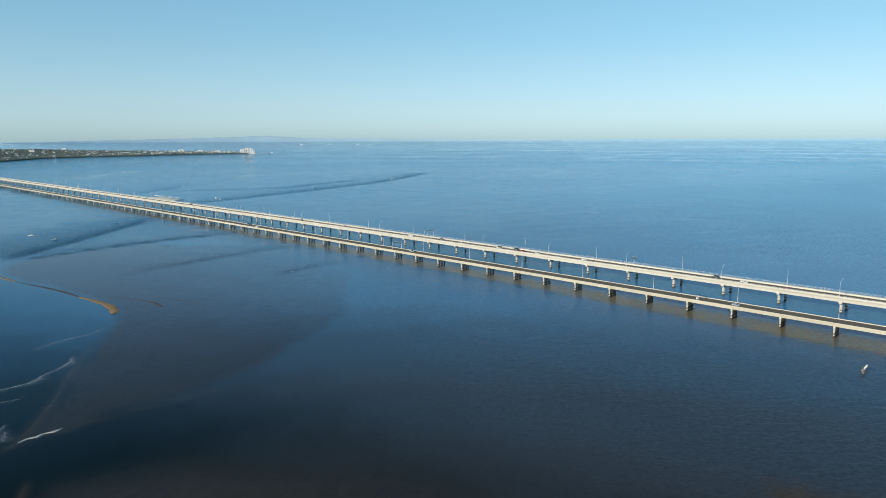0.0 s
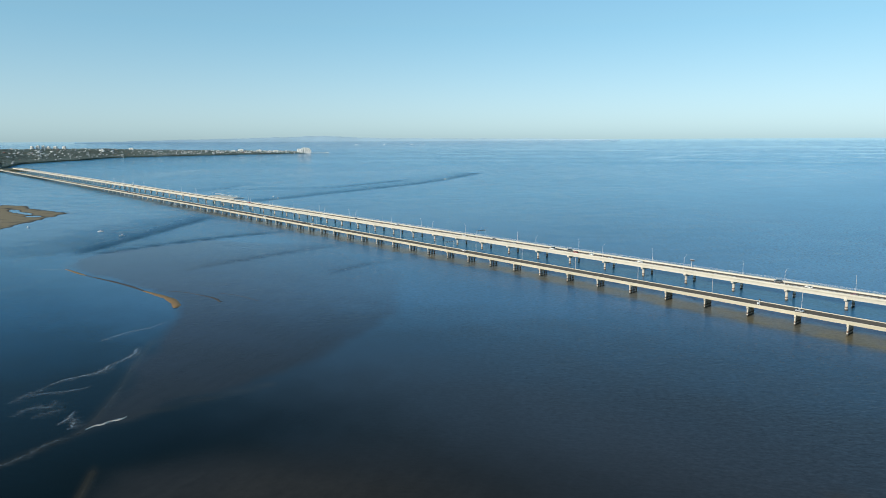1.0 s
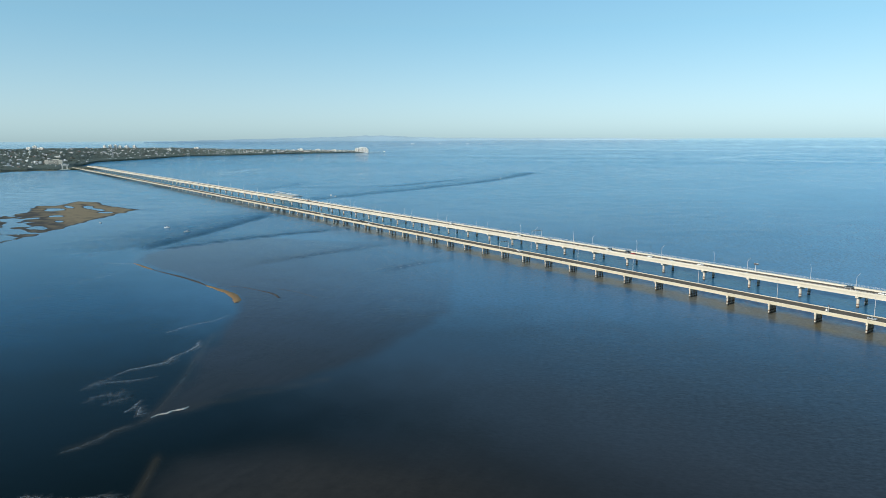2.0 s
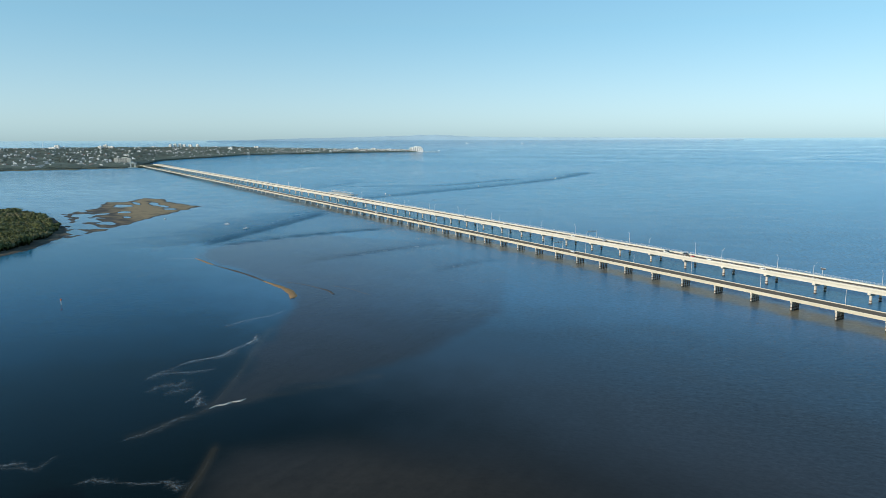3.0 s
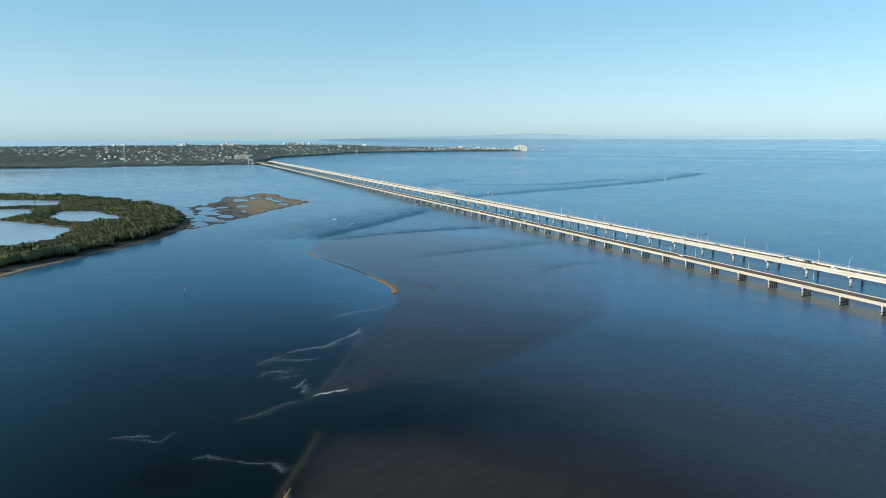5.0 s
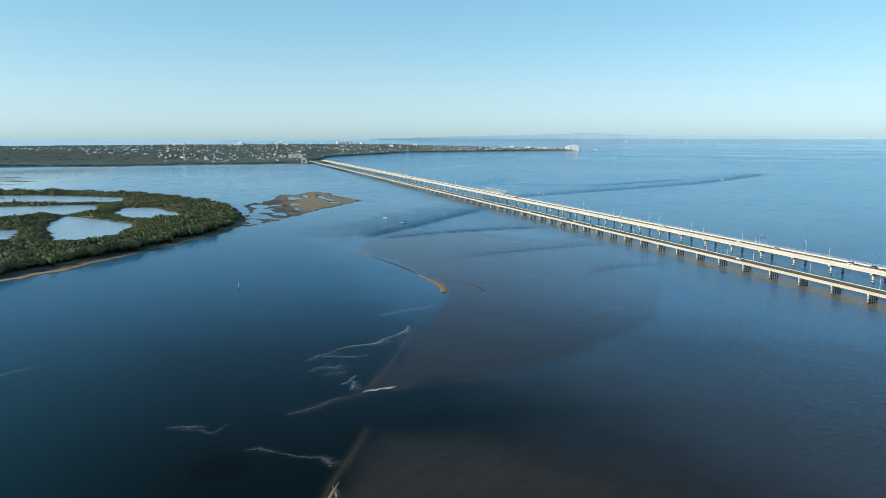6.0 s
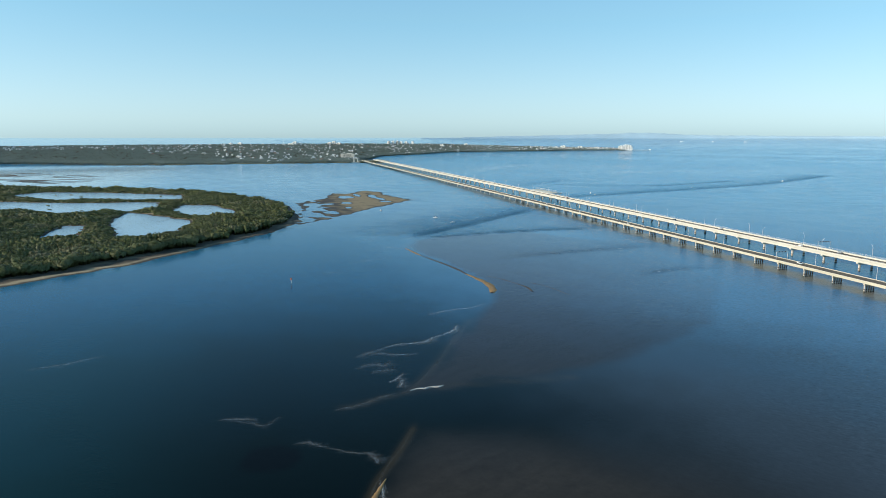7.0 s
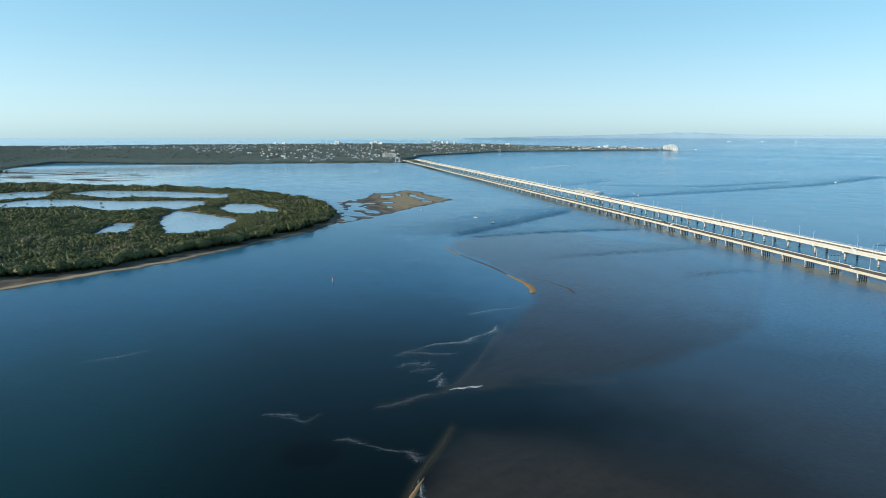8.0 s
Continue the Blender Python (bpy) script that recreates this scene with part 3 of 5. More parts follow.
def gantry(x0, x1, y, z, high, signs):
    """A light steel frame over the lanes with small square signal heads."""
    t = thing("sign_gantry", "slender grey steel lane-signal gantry spanning the carriageway", "gantry", (x0, y, z))
    w = x1 - x0
    for x in (0, w):
        part("leg", rods(((x, 0, 0), (x, 0, high), 0.17, 0.13)), GALV, t)
    part("beam", rods(((0, 0, high), (w, 0, high), 0.1), ((0, 0, high - 0.6), (w, 0, high - 0.6), 0.08),
                      *[((w * i / 8, 0, high - 0.6 * (i % 2)), (w * (i + 1) / 8, 0, high - 0.6 * ((i + 1) % 2)), 0.05) for i in range(8)]), GALV, t)
    for i in range(signs):
        part("signal_head", boxes(((0.9, 0.3, 0.9), (w * (i + 0.8) / (signs + 0.6), -0.25, high - 0.25)), bevel=0.05), DARK_METAL, t, "black square signal head")
    return t


DARK_METAL = weathered("dark_painted_metal", (0.04, 0.04, 0.045), (0.06, 0.06, 0.06), 1.0, 0.5)
WHITE_PAINT = weathered("white_gloss_paint", (0.78, 0.78, 0.76), (0.70, 0.70, 0.69), 0.8, 0.35)
RED_PAINT = weathered("red_car_paint", (0.42, 0.03, 0.02), (0.36, 0.025, 0.02), 0.8, 0.3)
GREY_PAINT = weathered("grey_car_paint", (0.16, 0.17, 0.18), (0.12, 0.125, 0.13), 0.8, 0.3)
SILVER_PAINT = weathered("silver_car_paint", (0.5, 0.51, 0.52), (0.44, 0.45, 0.46), 0.8, 0.3, metal=0.3)
RUBBER = weathered("tyre_rubber", (0.02, 0.02, 0.02), (0.03, 0.03, 0.03), 2.0, 0.9)
GLASS = weathered("tinted_glass", (0.015, 0.02, 0.024), (0.02, 0.025, 0.03), 1.0, 0.06)
ORANGE = weathered("orange_marker_paint", (0.62, 0.12, 0.03), (0.5, 0.09, 0.03), 0.8, 0.5)
TIMBER = weathered("old_grey_timber", (0.22, 0.18, 0.14), (0.12, 0.1, 0.085), 0.8, 0.9)

gantry(FAR_X - 2.3, FAR_X + 10.0, FAR_Y0 + 10 * FAR_STEP + 5.0, FAR_TOP, 7.0, 4)
gantry(NEAR_X - 0.4, NEAR_X + 10.1, 437.7, NEAR_TOP, 6.4, 3)


def message_sign():
    t = thing("message_sign", "dark variable message sign on a grey post", "sign", (FAR_X + 10.1, 242.1, FAR_TOP))
    part("post", rods(((0, 0, 0), (0, 0, 4.8), 0.2, 0.16)), GALV, t)
    part("panel", boxes(((0.45, 3.2, 1.1), (-0.3, -0.6, 4.9)), bevel=0.06), DARK_METAL, t, "black display panel")
    part("hood", boxes(((0.7, 3.4, 0.12), (-0.35, -0.6, 5.52))), GALV, t)


def camera_mast():
    t = thing("traffic_camera_post", "short post with a boxy traffic camera and bent arm", "post", (NEAR_X - 0.3, 162.9, NEAR_TOP))
    part("post", rods(((0, 0, 0), (0, 0, 3.2), 0.13, 0.1)), GALV, t)
    part("cabinet", boxes(((0.7, 0.9, 1.1), (0, 0.9, 0.95)), bevel=0.06), WHITE_PAINT, t)
    part("head", boxes(((0.6, 0.9, 0.55), (0, 0, 3.4)), bevel=0.08), DARK_METAL, t)
    part("arm", rods(((0, 0, 2.2), (5.2, -1.0, 2.9), 0.09, 0.07)), DARK_METAL, t)


message_sign()
camera_mast()


# ---- traffic standing on the bridges ----
def car(name, label, paint, length=4.5, width=1.8, high=1.45, boot=True):
    """A car nose towards +Y: lower body, glazed cabin, roof, four wheels, lights."""
    t = thing(name, label, "car", group="cars on the bridges")
    L, W = length / 2, width / 2
    bm = bmesh.new()
    profile(bm, [(-W, 0.3), (-W, 0.75), (-W + 0.12, 0.92), (W - 0.12, 0.92), (W, 0.75), (W, 0.3)], -L, L)
    bmesh.ops.bevel(bm, geom=[e for e in bm.edges if abs(e.verts[0].co.y) > L - 0.01 and abs(e.verts[1].co.y) > L - 0.01 and e.verts[0].co.y * e.verts[1].co.y > 0], offset=0.12, segments=2, affect="EDGES")
    part("body", bm, paint, t)
    back = -L + (0.9 if boot else 0.15)

    def cabin(z0, z1, inset):
        c = bmesh.new()
        lo = [c.verts.new((sx * (W - 0.1), y, z0)) for sx, y in ((-1, back), (1, back), (1, L - 1.1), (-1, L - 1.1))]
        hi = [c.verts.new((sx * (W - 0.1 - inset), y, z1)) for sx, y in ((-1, back + inset * 1.8), (1, back + inset * 1.8), (1, L - 1.1 - inset * 3.4), (-1, L - 1.1 - inset * 3.4))]
        for i in range(4):
            c.faces.new((lo[i], lo[(i + 1) % 4], hi[(i + 1) % 4], hi[i]))
        c.faces.new(hi)
        c.faces.new(lo[::-1])
        return c

    part("cabin_glass", cabin(0.92, high - 0.06, 0.2), GLASS, t, "dark tinted windows")
    rl = length - 1.1 - (0.9 if boot else 0.15) - 0.2 * 5.2
    part("roof", boxes(((width - 0.56, rl, 0.07), (0, (back + 0.36 + L - 1.1 - 0.68) / 2, high - 0.02)), bevel=0.02), paint, t)
    for sx in (-1, 1):
        for y in (-L + 0.85, L - 0.85):
            w = part("wheel", rods(((sx * (W - 0.2), y, 0.32), (sx * (W + 0.01), y, 0.32), 0.32), sides=14), RUBBER, t)
            part("rim", rods(((sx * (W + 0.005), y, 0.32), (sx * (W + 0.03), y, 0.32), 0.19), sides=10), GALV, w)
        part("headlight", boxes(((0.35, 0.08, 0.16), (sx * (W - 0.32), L - 0.01, 0.66))), WHITE_PAINT, t)
        part("tail_light", boxes(((0.3, 0.06, 0.18), (sx * (W - 0.3), -L + 0.0, 0.7))), RED_PAINT, t)
    return t


SALOON = car("car", "white saloon car on the bridge roadway", WHITE_PAINT)
WAGON = car("car", "dark grey four-wheel drive on the bridge roadway", GREY_PAINT, 4.8, 1.95, 1.8, False)
HATCH = car("car", "small red hatchback on the bridge roadway", RED_PAINT, 4.0, 1.72, 1.45, False)
SILVER = car("car", "silver saloon car on the bridge roadway", SILVER_PAINT)
VAN = car("van", "white delivery van on the bridge roadway", WHITE_PAINT, 5.2, 2.0, 2.2, False)
road_far, road_near = FAR_TOP - 1.15 + 0.064, NEAR_TOP - 0.37
lanes = [FAR_X + 0.2, FAR_X + 3.8, FAR_X + 7.2]
placed = set()
for model, lane, y in ((SALOON, 1, 479.9), (SILVER, 2, 441.8), (SALOON, 0, 409.5), (VAN, 1, 367.4), (WAGON, 2, 351.8), (HATCH, 1, 342.0), (SALOON, 1, 326.3), (SALOON, 0, 304.8), (SALOON, 1, 281.3),
                       (WAGON, 2, 179.6), (SALOON, 1, 159.0), (HATCH, 0, 132.6), (SALOON, 2, 593.4), (WAGON, 1, 669.8), (SALOON, 0, 738.2), (SILVER, 1, 880.1), (HATCH, 2, 963.3), (SALOON, 1, 1286.2), (VAN, 0, 1501.4)):
    m = pose(lanes[lane], y, road_far)
    if model in placed:
        copy_thing(model, m)
    else:
        model.matrix_basis = m
        placed.add(model)
for model, x, y in ((SALOON, 2.4, 789.3), (WAGON, 5.8, 694.4), (SALOON, 2.4, 670.0), (SILVER, 5.8, 640.7), (SALOON, 5.8, 904.7), (WAGON, 2.4, 1100.3), (SALOON, 5.8, 419.6), (SILVER, 2.4, 141.9), (HATCH, 5.8, 1364.4)):
    copy_thing(model, pose(NEAR_X + x, y, road_near, 0, 0, 180))


# ================= sandbanks, foam, shore =================
def mound(name, label, line, half_width, height, mat, seed, n=60):
    """A low bank along a curve, its edges under the water."""
    p = spline(line, n)
    d = np.gradient(p, axis=0)
    d /= np.linalg.norm(d, axis=1)[:, None]
    side = np.stack([d[:, 1], -d[:, 0]], 1)
    s = np.linspace(0, 1, n)
    rng = np.random.default_rng(seed)
    prof = np.interp(s, np.linspace(0, 1, len(half_width)), half_width) * (1 + 0.10 * np.sin(s * 23 + seed) + 0.05 * rng.standard_normal(n))
    cross = np.linspace(-1.4, 1.4, 11)
    x = p[:, None, 0] + side[:, None, 0] * cross * prof[:, None]
    y = p[:, None, 1] + side[:, None, 1] * cross * prof[:, None]
    z = height * (1 - cross ** 2)[None] + 0.06 * waves(x, y, 5, seed)
    z[:, [0, -1]] = -0.25
    i = np.arange(n * 11).reshape(n, 11)
    faces = np.stack([i[:-1, :-1], i[1:, :-1], i[1:, 1:], i[:-1, 1:]], -1).reshape(-1, 4)
    me = array_mesh(name, np.stack([x, y, z], -1).reshape(-1, 3), faces, True)
    return tagged(link_mesh(name, me, mat), label, "sandbank", "sandbanks", "structure")


mound("sand_spit", "narrow golden sand spit just above the tide", [(144.3, 482.4), (147.3, 464.7), (149.2, 447), (147.2, 429.3), (143.2, 418.6)], (0.8, 2.0, 2.6, 2.9, 1.7), 0.35, SAND, 1)
mound("sand_spit", "thin golden thread of sand above the tide", [(122.7, 612.3), (124.7, 600.3), (126.6, 584.6), (128.6, 571.8)], (0.3, 1.2, 1.4, 0.6), 0.22, SAND, 2)
mound("sand_ridge", "dark wet sand ridge awash between two spits", [(128.6, 571.8), (133.5, 549.2), (137.5, 532.5), (142.4, 505), (144.3, 482.4)], (0.4, 1.0, 1.4, 1.3, 0.8), 0.1, WET_SAND, 3)
mound("sand_ridge", "thin dark sand ridge awash on the bank", [(157.2, 470.5), (163.2, 461.5), (169.1, 442.8), (172.1, 427)], (0.15, 0.3, 0.5, 0.4), 0.1, WET_SAND, 4)
mound("sand_ridge", "short brown sand ridge awash on the bank", [(169.1, 442.8), (172.1, 429), (171.1, 415.3)], (0.4, 1.1, 0.9), 0.14, WET_SAND, 5)
mound("sand_ridge", "thin dark sand ridge awash on the bank", [(180.1, 442.7), (187, 425.9), (191, 399.3)], (0.1, 0.35, 0.25), 0.07, WET_SAND, 6)
mound("sand_bar", "small pale sand bar washed by ripples", [(53.3, 258.9), (56.3, 260.4), (59.3, 259.9), (62.3, 261.1), (65.3, 260.3), (68.3, 261.5)], (0.1, 0.55, 0.2, 0.75, 0.3, 0.8, 0.55, 0.15), 0.2, PALE_SAND, 7, 30)
mound("sand_bar", "small brown sand bar at the edge of the bank", [(31.1, 189.4), (28.1, 183.6), (25.1, 177.8), (22.1, 170.9)], (0.2, 0.7, 0.9, 0.6), 0.2, SAND, 8, 30)


def streak(line, width, seed, strength=1.0):
    """A thread of foam lying on the water."""
    n = 50
    p = spline(line, n)
    d = np.gradient(p, axis=0)
    d /= np.linalg.norm(d, axis=1)[:, None] + 1e-9
    side = np.stack([d[:, 1], -d[:, 0]], 1)
    s = np.linspace(0, 1, n)
    p = p + side * ((0.35 * width + 0.25) * np.sin(s * 17 + seed) * np.sin(s * 7 + 2 * seed))[:, None]
    cross = np.array([-1, -0.45, 0, 0.45, 1.0])
    w = width * (0.35 + 0.65 * np.sin(np.pi * s) ** 0.6) * (1 + 0.4 * np.sin(s * 41 + seed))
    x = p[:, None, 0] + side[:, None, 0] * cross * w[:, None]
    y = p[:, None, 1] + side[:, None, 1] * cross * w[:, None]
    i = np.arange(n * 5).reshape(n, 5)
    faces = np.stack([i[:-1, :-1], i[1:, :-1], i[1:, 1:], i[:-1, 1:]], -1).reshape(-1, 4)
    me = array_mesh("foam_streak", np.stack([x, y, np.full_like(x, 0.03)], -1).reshape(-1, 3), faces)
    e = np.broadcast_to(np.array([0, 0.75, 1, 0.75, 0]) * strength * 0.6, (n, 5)) * np.sin(np.pi * np.clip(s * 1.02, 0, 1))[:, None] ** 0.4
    set_colour(me, "edge", np.repeat(e.reshape(-1, 1), 3, 1))
    return tagged(link_mesh("foam_streak", me, FOAM), "thin drifting streak of white sea foam", "foam", "foam streaks", "stuff")


for line, w, strength in (([(50.5, 317.4), (61.4, 322.2), (73.4, 323), (80.4, 328.9), (89.3, 335.6)], 1.2, 1.0), ([(85.3, 331.7), (93.3, 338.5), (99.3, 349.3)], 1.3, 1.2), ([(70.4, 321.1), (75.4, 324), (80.3, 325.9)], 2.0, 0.9),
                          ([(88.4, 373), (91.4, 375.9), (105.3, 382.6), (117.3, 383.5), (132.2, 394.1)], 1.5, 0.55), ([(-16.6, 246.2), (-9.6, 242.2), (-5.6, 239.2), (1.4, 246)], 1.0, 0.30), ([(-21.6, 248.2), (-13.6, 247.2), (-7.6, 244.2)], 1.2, 0.5),
                          ([(4.3, 221.4), (10.3, 220.3), (15.3, 215.3)], 1.2, 0.4), ([(14.3, 215.8), (24.2, 209.3), (33.2, 205.2)], 0.7, 0.40), ([(27.2, 209.2), (30.2, 204.3), (30.2, 199.4)], 1.6, 0.5),
                          ([(46.4, 270.2), (50.4, 274.1), (55.4, 280.9)], 0.8, 1.0), ([(52.4, 275.1), (51.3, 267.2), (48.3, 263.3)], 1.4, 0.8), ([(20.3, 245.9), (29.4, 248.7), (39.4, 254.6), (47.3, 257.4)], 1.2, 0.35),
                          ([(42.5, 310.6), (46.5, 310.6), (56.4, 306.5), (67.4, 305.4)], 1.4, 0.5), ([(36.5, 306.8), (44.5, 312.6), (52.5, 317.4)], 2.2, 0.35), ([(34.4, 291), (42.4, 294.9), (48.4, 292.9), (52.4, 298.7)], 2.6, 0.3), ([(40.4, 283.1), (46.4, 286), (52.4, 284.9)], 2.4, 0.25),
                          ([(29.1, 189.5), (29.1, 184.5), (28.6, 179.7), (30.1, 176.7)], 0.5, 1.3), ([(53.3, 259.8), (60.3, 260.8), (68.3, 261.1)], 0.8, 1.2),
                          ([(97.9, 628.3), (108.8, 622.2), (116.8, 616.3), (123.7, 603.4)], 1.6, 0.8), ([(60.9, 550.3), (80.8, 559.9), (104.8, 574.2)], 2.0, 0.3), ([(93, 677.4), (101, 687.1), (111, 701.7)], 2.5, 0.4),
                          ([(34.9, 511.2), (42.9, 515.1), (50.8, 514)], 1.2, 0.6), ([(-109.8, 326.4), (-94.6, 331.9), (-79.5, 340.6)], 1.6, 0.3)):
    seed = len(line) + int(abs(line[0][0]))
    streak(line, 0.72 * w, seed, 1.3 * strength)
    streak([(x + 0.6 * w, y - 0.5 * w) for x, y in line], 2.0 * w, seed + 5, 0.28 * strength)


# foam strips added to stand in for the shoals' crisp pale sand edges
for line in RIMS[:2]:
    streak([tuple(p) for p in line[::3]], 0.45, 3, 0.13)
    streak([tuple(p + (1.2, -0.8)) for p in line[::3]], 1.2, 4, 0.03)


def heightfield(name, label, category, x0, x1, y0, y1, cell, zf, mat, place=None):
    """A patch of ground whose edge dips under the water."""
    xs, ys = np.arange(x0, x1 + cell, cell), np.arange(y0, y1 + cell, cell)
    X, Y = np.meshgrid(xs, ys)
    Z = zf(X, Y)
    i = np.arange(X.size).reshape(X.shape)
    faces = np.stack([i[:-1, :-1], i[:-1, 1:], i[1:, 1:], i[1:, :-1]], -1).reshape(-1, 4)
    faces = faces[Z.ravel()[faces].max(1) > -0.35]
    me = array_mesh(name, np.stack([X, Y, Z], -1).reshape(-1, 3), faces, True)
    return tagged(link_mesh(name, me, mat), label, category, kind="structure")


WOODS = [(-422.7, 470.1), (-301, 512.9), (-233.3, 544.5), (-196.8, 555.5), (-163.3, 583.8), (-127.9, 628.2), (-84.6, 674.3), (-33.3, 745.7), (-2.3, 796.3), (17.8, 864.6), (25.9, 927.1), (18.1, 1030.9), (-5.4, 1148.5),
         (-61.8, 1261.8), (-131.4, 1348.8), (-263.2, 1444.4), (-409.7, 1500.6), (-542.7, 1574.2), (-675.8, 1626.8), (-1017.8, 1800.7), (-1017.7, 650.5)]
PONDS = [[(-197.3, 939.8), (-169.6, 804.3), (-156.6, 756.8), (-128.6, 755.3), (-101.3, 788.6), (-94.9, 881.3), (-137.8, 953.3), (-192.1, 1009.6)],
         [(-132.6, 1024.9), (-127.4, 1105.2), (-88.3, 1089.8), (-43.7, 987.9), (-55.7, 930.3), (-99.7, 943.1)],
         [(-450.6, 1377), (-415.9, 1434.4), (-309.4, 1398.3), (-212.3, 1339.8), (-151.9, 1298.9), (-140.2, 1196.7), (-192.6, 1204.5), (-240.7, 1215.5), (-276.7, 1243.9), (-334.7, 1231.6), (-366.9, 1262), (-421.3, 1315.6)],
         [(-605.5, 1153), (-493, 1192.9), (-468.9, 1238.5), (-407.3, 1229.8), (-335.8, 1195), (-272.9, 1174.9), (-214.7, 1175.5), (-172.7, 1157.8), (-162.9, 1071), (-195.1, 1021.5), (-235.1, 1049.9), (-248.2, 1008.8), (-261.3, 989.4), (-288.9, 1030.8), (-329.7, 1069.1), (-442.2, 1083.6), (-605.5, 1062.9)],
         [(-707.9, 1391.7), (-572.5, 1394.5), (-552, 1421.9), (-498.1, 1428), (-451.5, 1274.9), (-488.9, 1249.8), (-523.6, 1210.8), (-646.4, 1194.2)],
         [(-231.2, 762.8), (-238.9, 876.6), (-212.5, 870.2), (-198.7, 766.4)]]


def island_fields(x, y):
    w = 6 * waves(x, y, 70, 11) + 2.5 * waves(x, y, 18, 12)
    pond = np.max([signed(p, x, y) for p in PONDS], 0) + 0.7 * w
    return signed(ISLAND, x, y) + 0.4 * w, signed(WOODS, x, y) + w, pond


def island_height(x, y):
    shore, woods, pond = island_fields(x, y)
    # ground behind the berm stays low, so it takes the painted tree shade
    berm = 0.55 * np.exp(-((shore - 5) / 5.0) ** 2) * np.interp(y, (520, 620, 760), (1.0, 0.55, 0.2))
    z = np.minimum(0.05 * shore, 0.10 + 0.004 * np.maximum(shore, 0)) + berm * smooth(0, 4, shore)
    z = np.minimum(z, -0.08 * pond)
    return np.clip(z + 0.06 * waves(x, y, 25, 13), -0.8, 1.2)


heightfield("island_ground", "low sandy shore of a mangrove island", "shore", -760, 60, 400, 1690, 5.0, island_height, BEACH)

FLAT = [(92.9, 1165.5), (115.9, 1271.4), (139.7, 1248.7), (157.6, 1275.7), (181.5, 1317), (205.2, 1278.8), (205.1, 1208.7), (232.6, 1099.7), (150.2, 987.9), (99.4, 908.5), (67.4, 859.9), (33.6, 817.3), (19.7, 844), (31.8, 903.5), (47.9, 999.1), (42.2, 1105.8), (69, 1127.8)]
POOLS = ((126.7, 1177.7, 9, 30), (138.6, 1175.5, 6, 16), (154.5, 1214.3, 5, 34), (178.3, 1179.8, 7, 45), (183.2, 1128, 6, 22), (185.1, 1082.2, 9, 14), (120.5, 1073.3, 8, 12), (114.4, 999.2, 5, 12), (83.5, 939.9, 9, 13),
         (65.7, 991, 12, 22), (57.6, 910, 10, 18), (43.6, 869.1, 7, 22), (88.7, 1064, 7, 9), (64.9, 1053.6, 10, 26), (49.7, 942.4, 8, 30))


def flat_height(x, y):
    e = signed(FLAT, x, y) + 4 * waves(x, y, 40, 22)
    n = waves(x * 0.8 + 0.05 * y, y * 0.5, 30, 21, 5)
    z = np.minimum(0.03 * e, 0.05 + 0.16 * smooth(70, 150, x)) + 0.05 * n - 0.06 * smooth(110, 50, x) * (0.15 - n)
    for cx, cy, rx, ry in POOLS:
        z -= 0.32 * smooth(1.5, 0.5, np.hypot((x - cx) / rx, (y - cy) / ry) + 0.25 * n)
    return np.clip(z, -0.6, 0.4)


heightfield("mud_flat", "low brown tidal sand flat with shallow pools", "sand flat", 10, 250, 800, 1370, 2.5, flat_height, MUD)

TIDE = [(-790.1, 1651), (-479, 1649), (-386.6, 1829.6), (-516.3, 2178.1), (-808.2, 2361.7), (-1017.9, 2226)]


def tide_height(x, y):
    return np.clip(np.minimum(0.006 * signed(TIDE, x, y), 0.1) + 0.2 * waves(x * 0.45, y * 1.9, 130, 31, 5) - 0.15, -0.5, 0.05)


heightfield("tidal_flat", "wide dark tidal mud flat streaked with shallow water", "mud flat", -1000, -380, 1650, 2360, 7.0, tide_height, MUD)


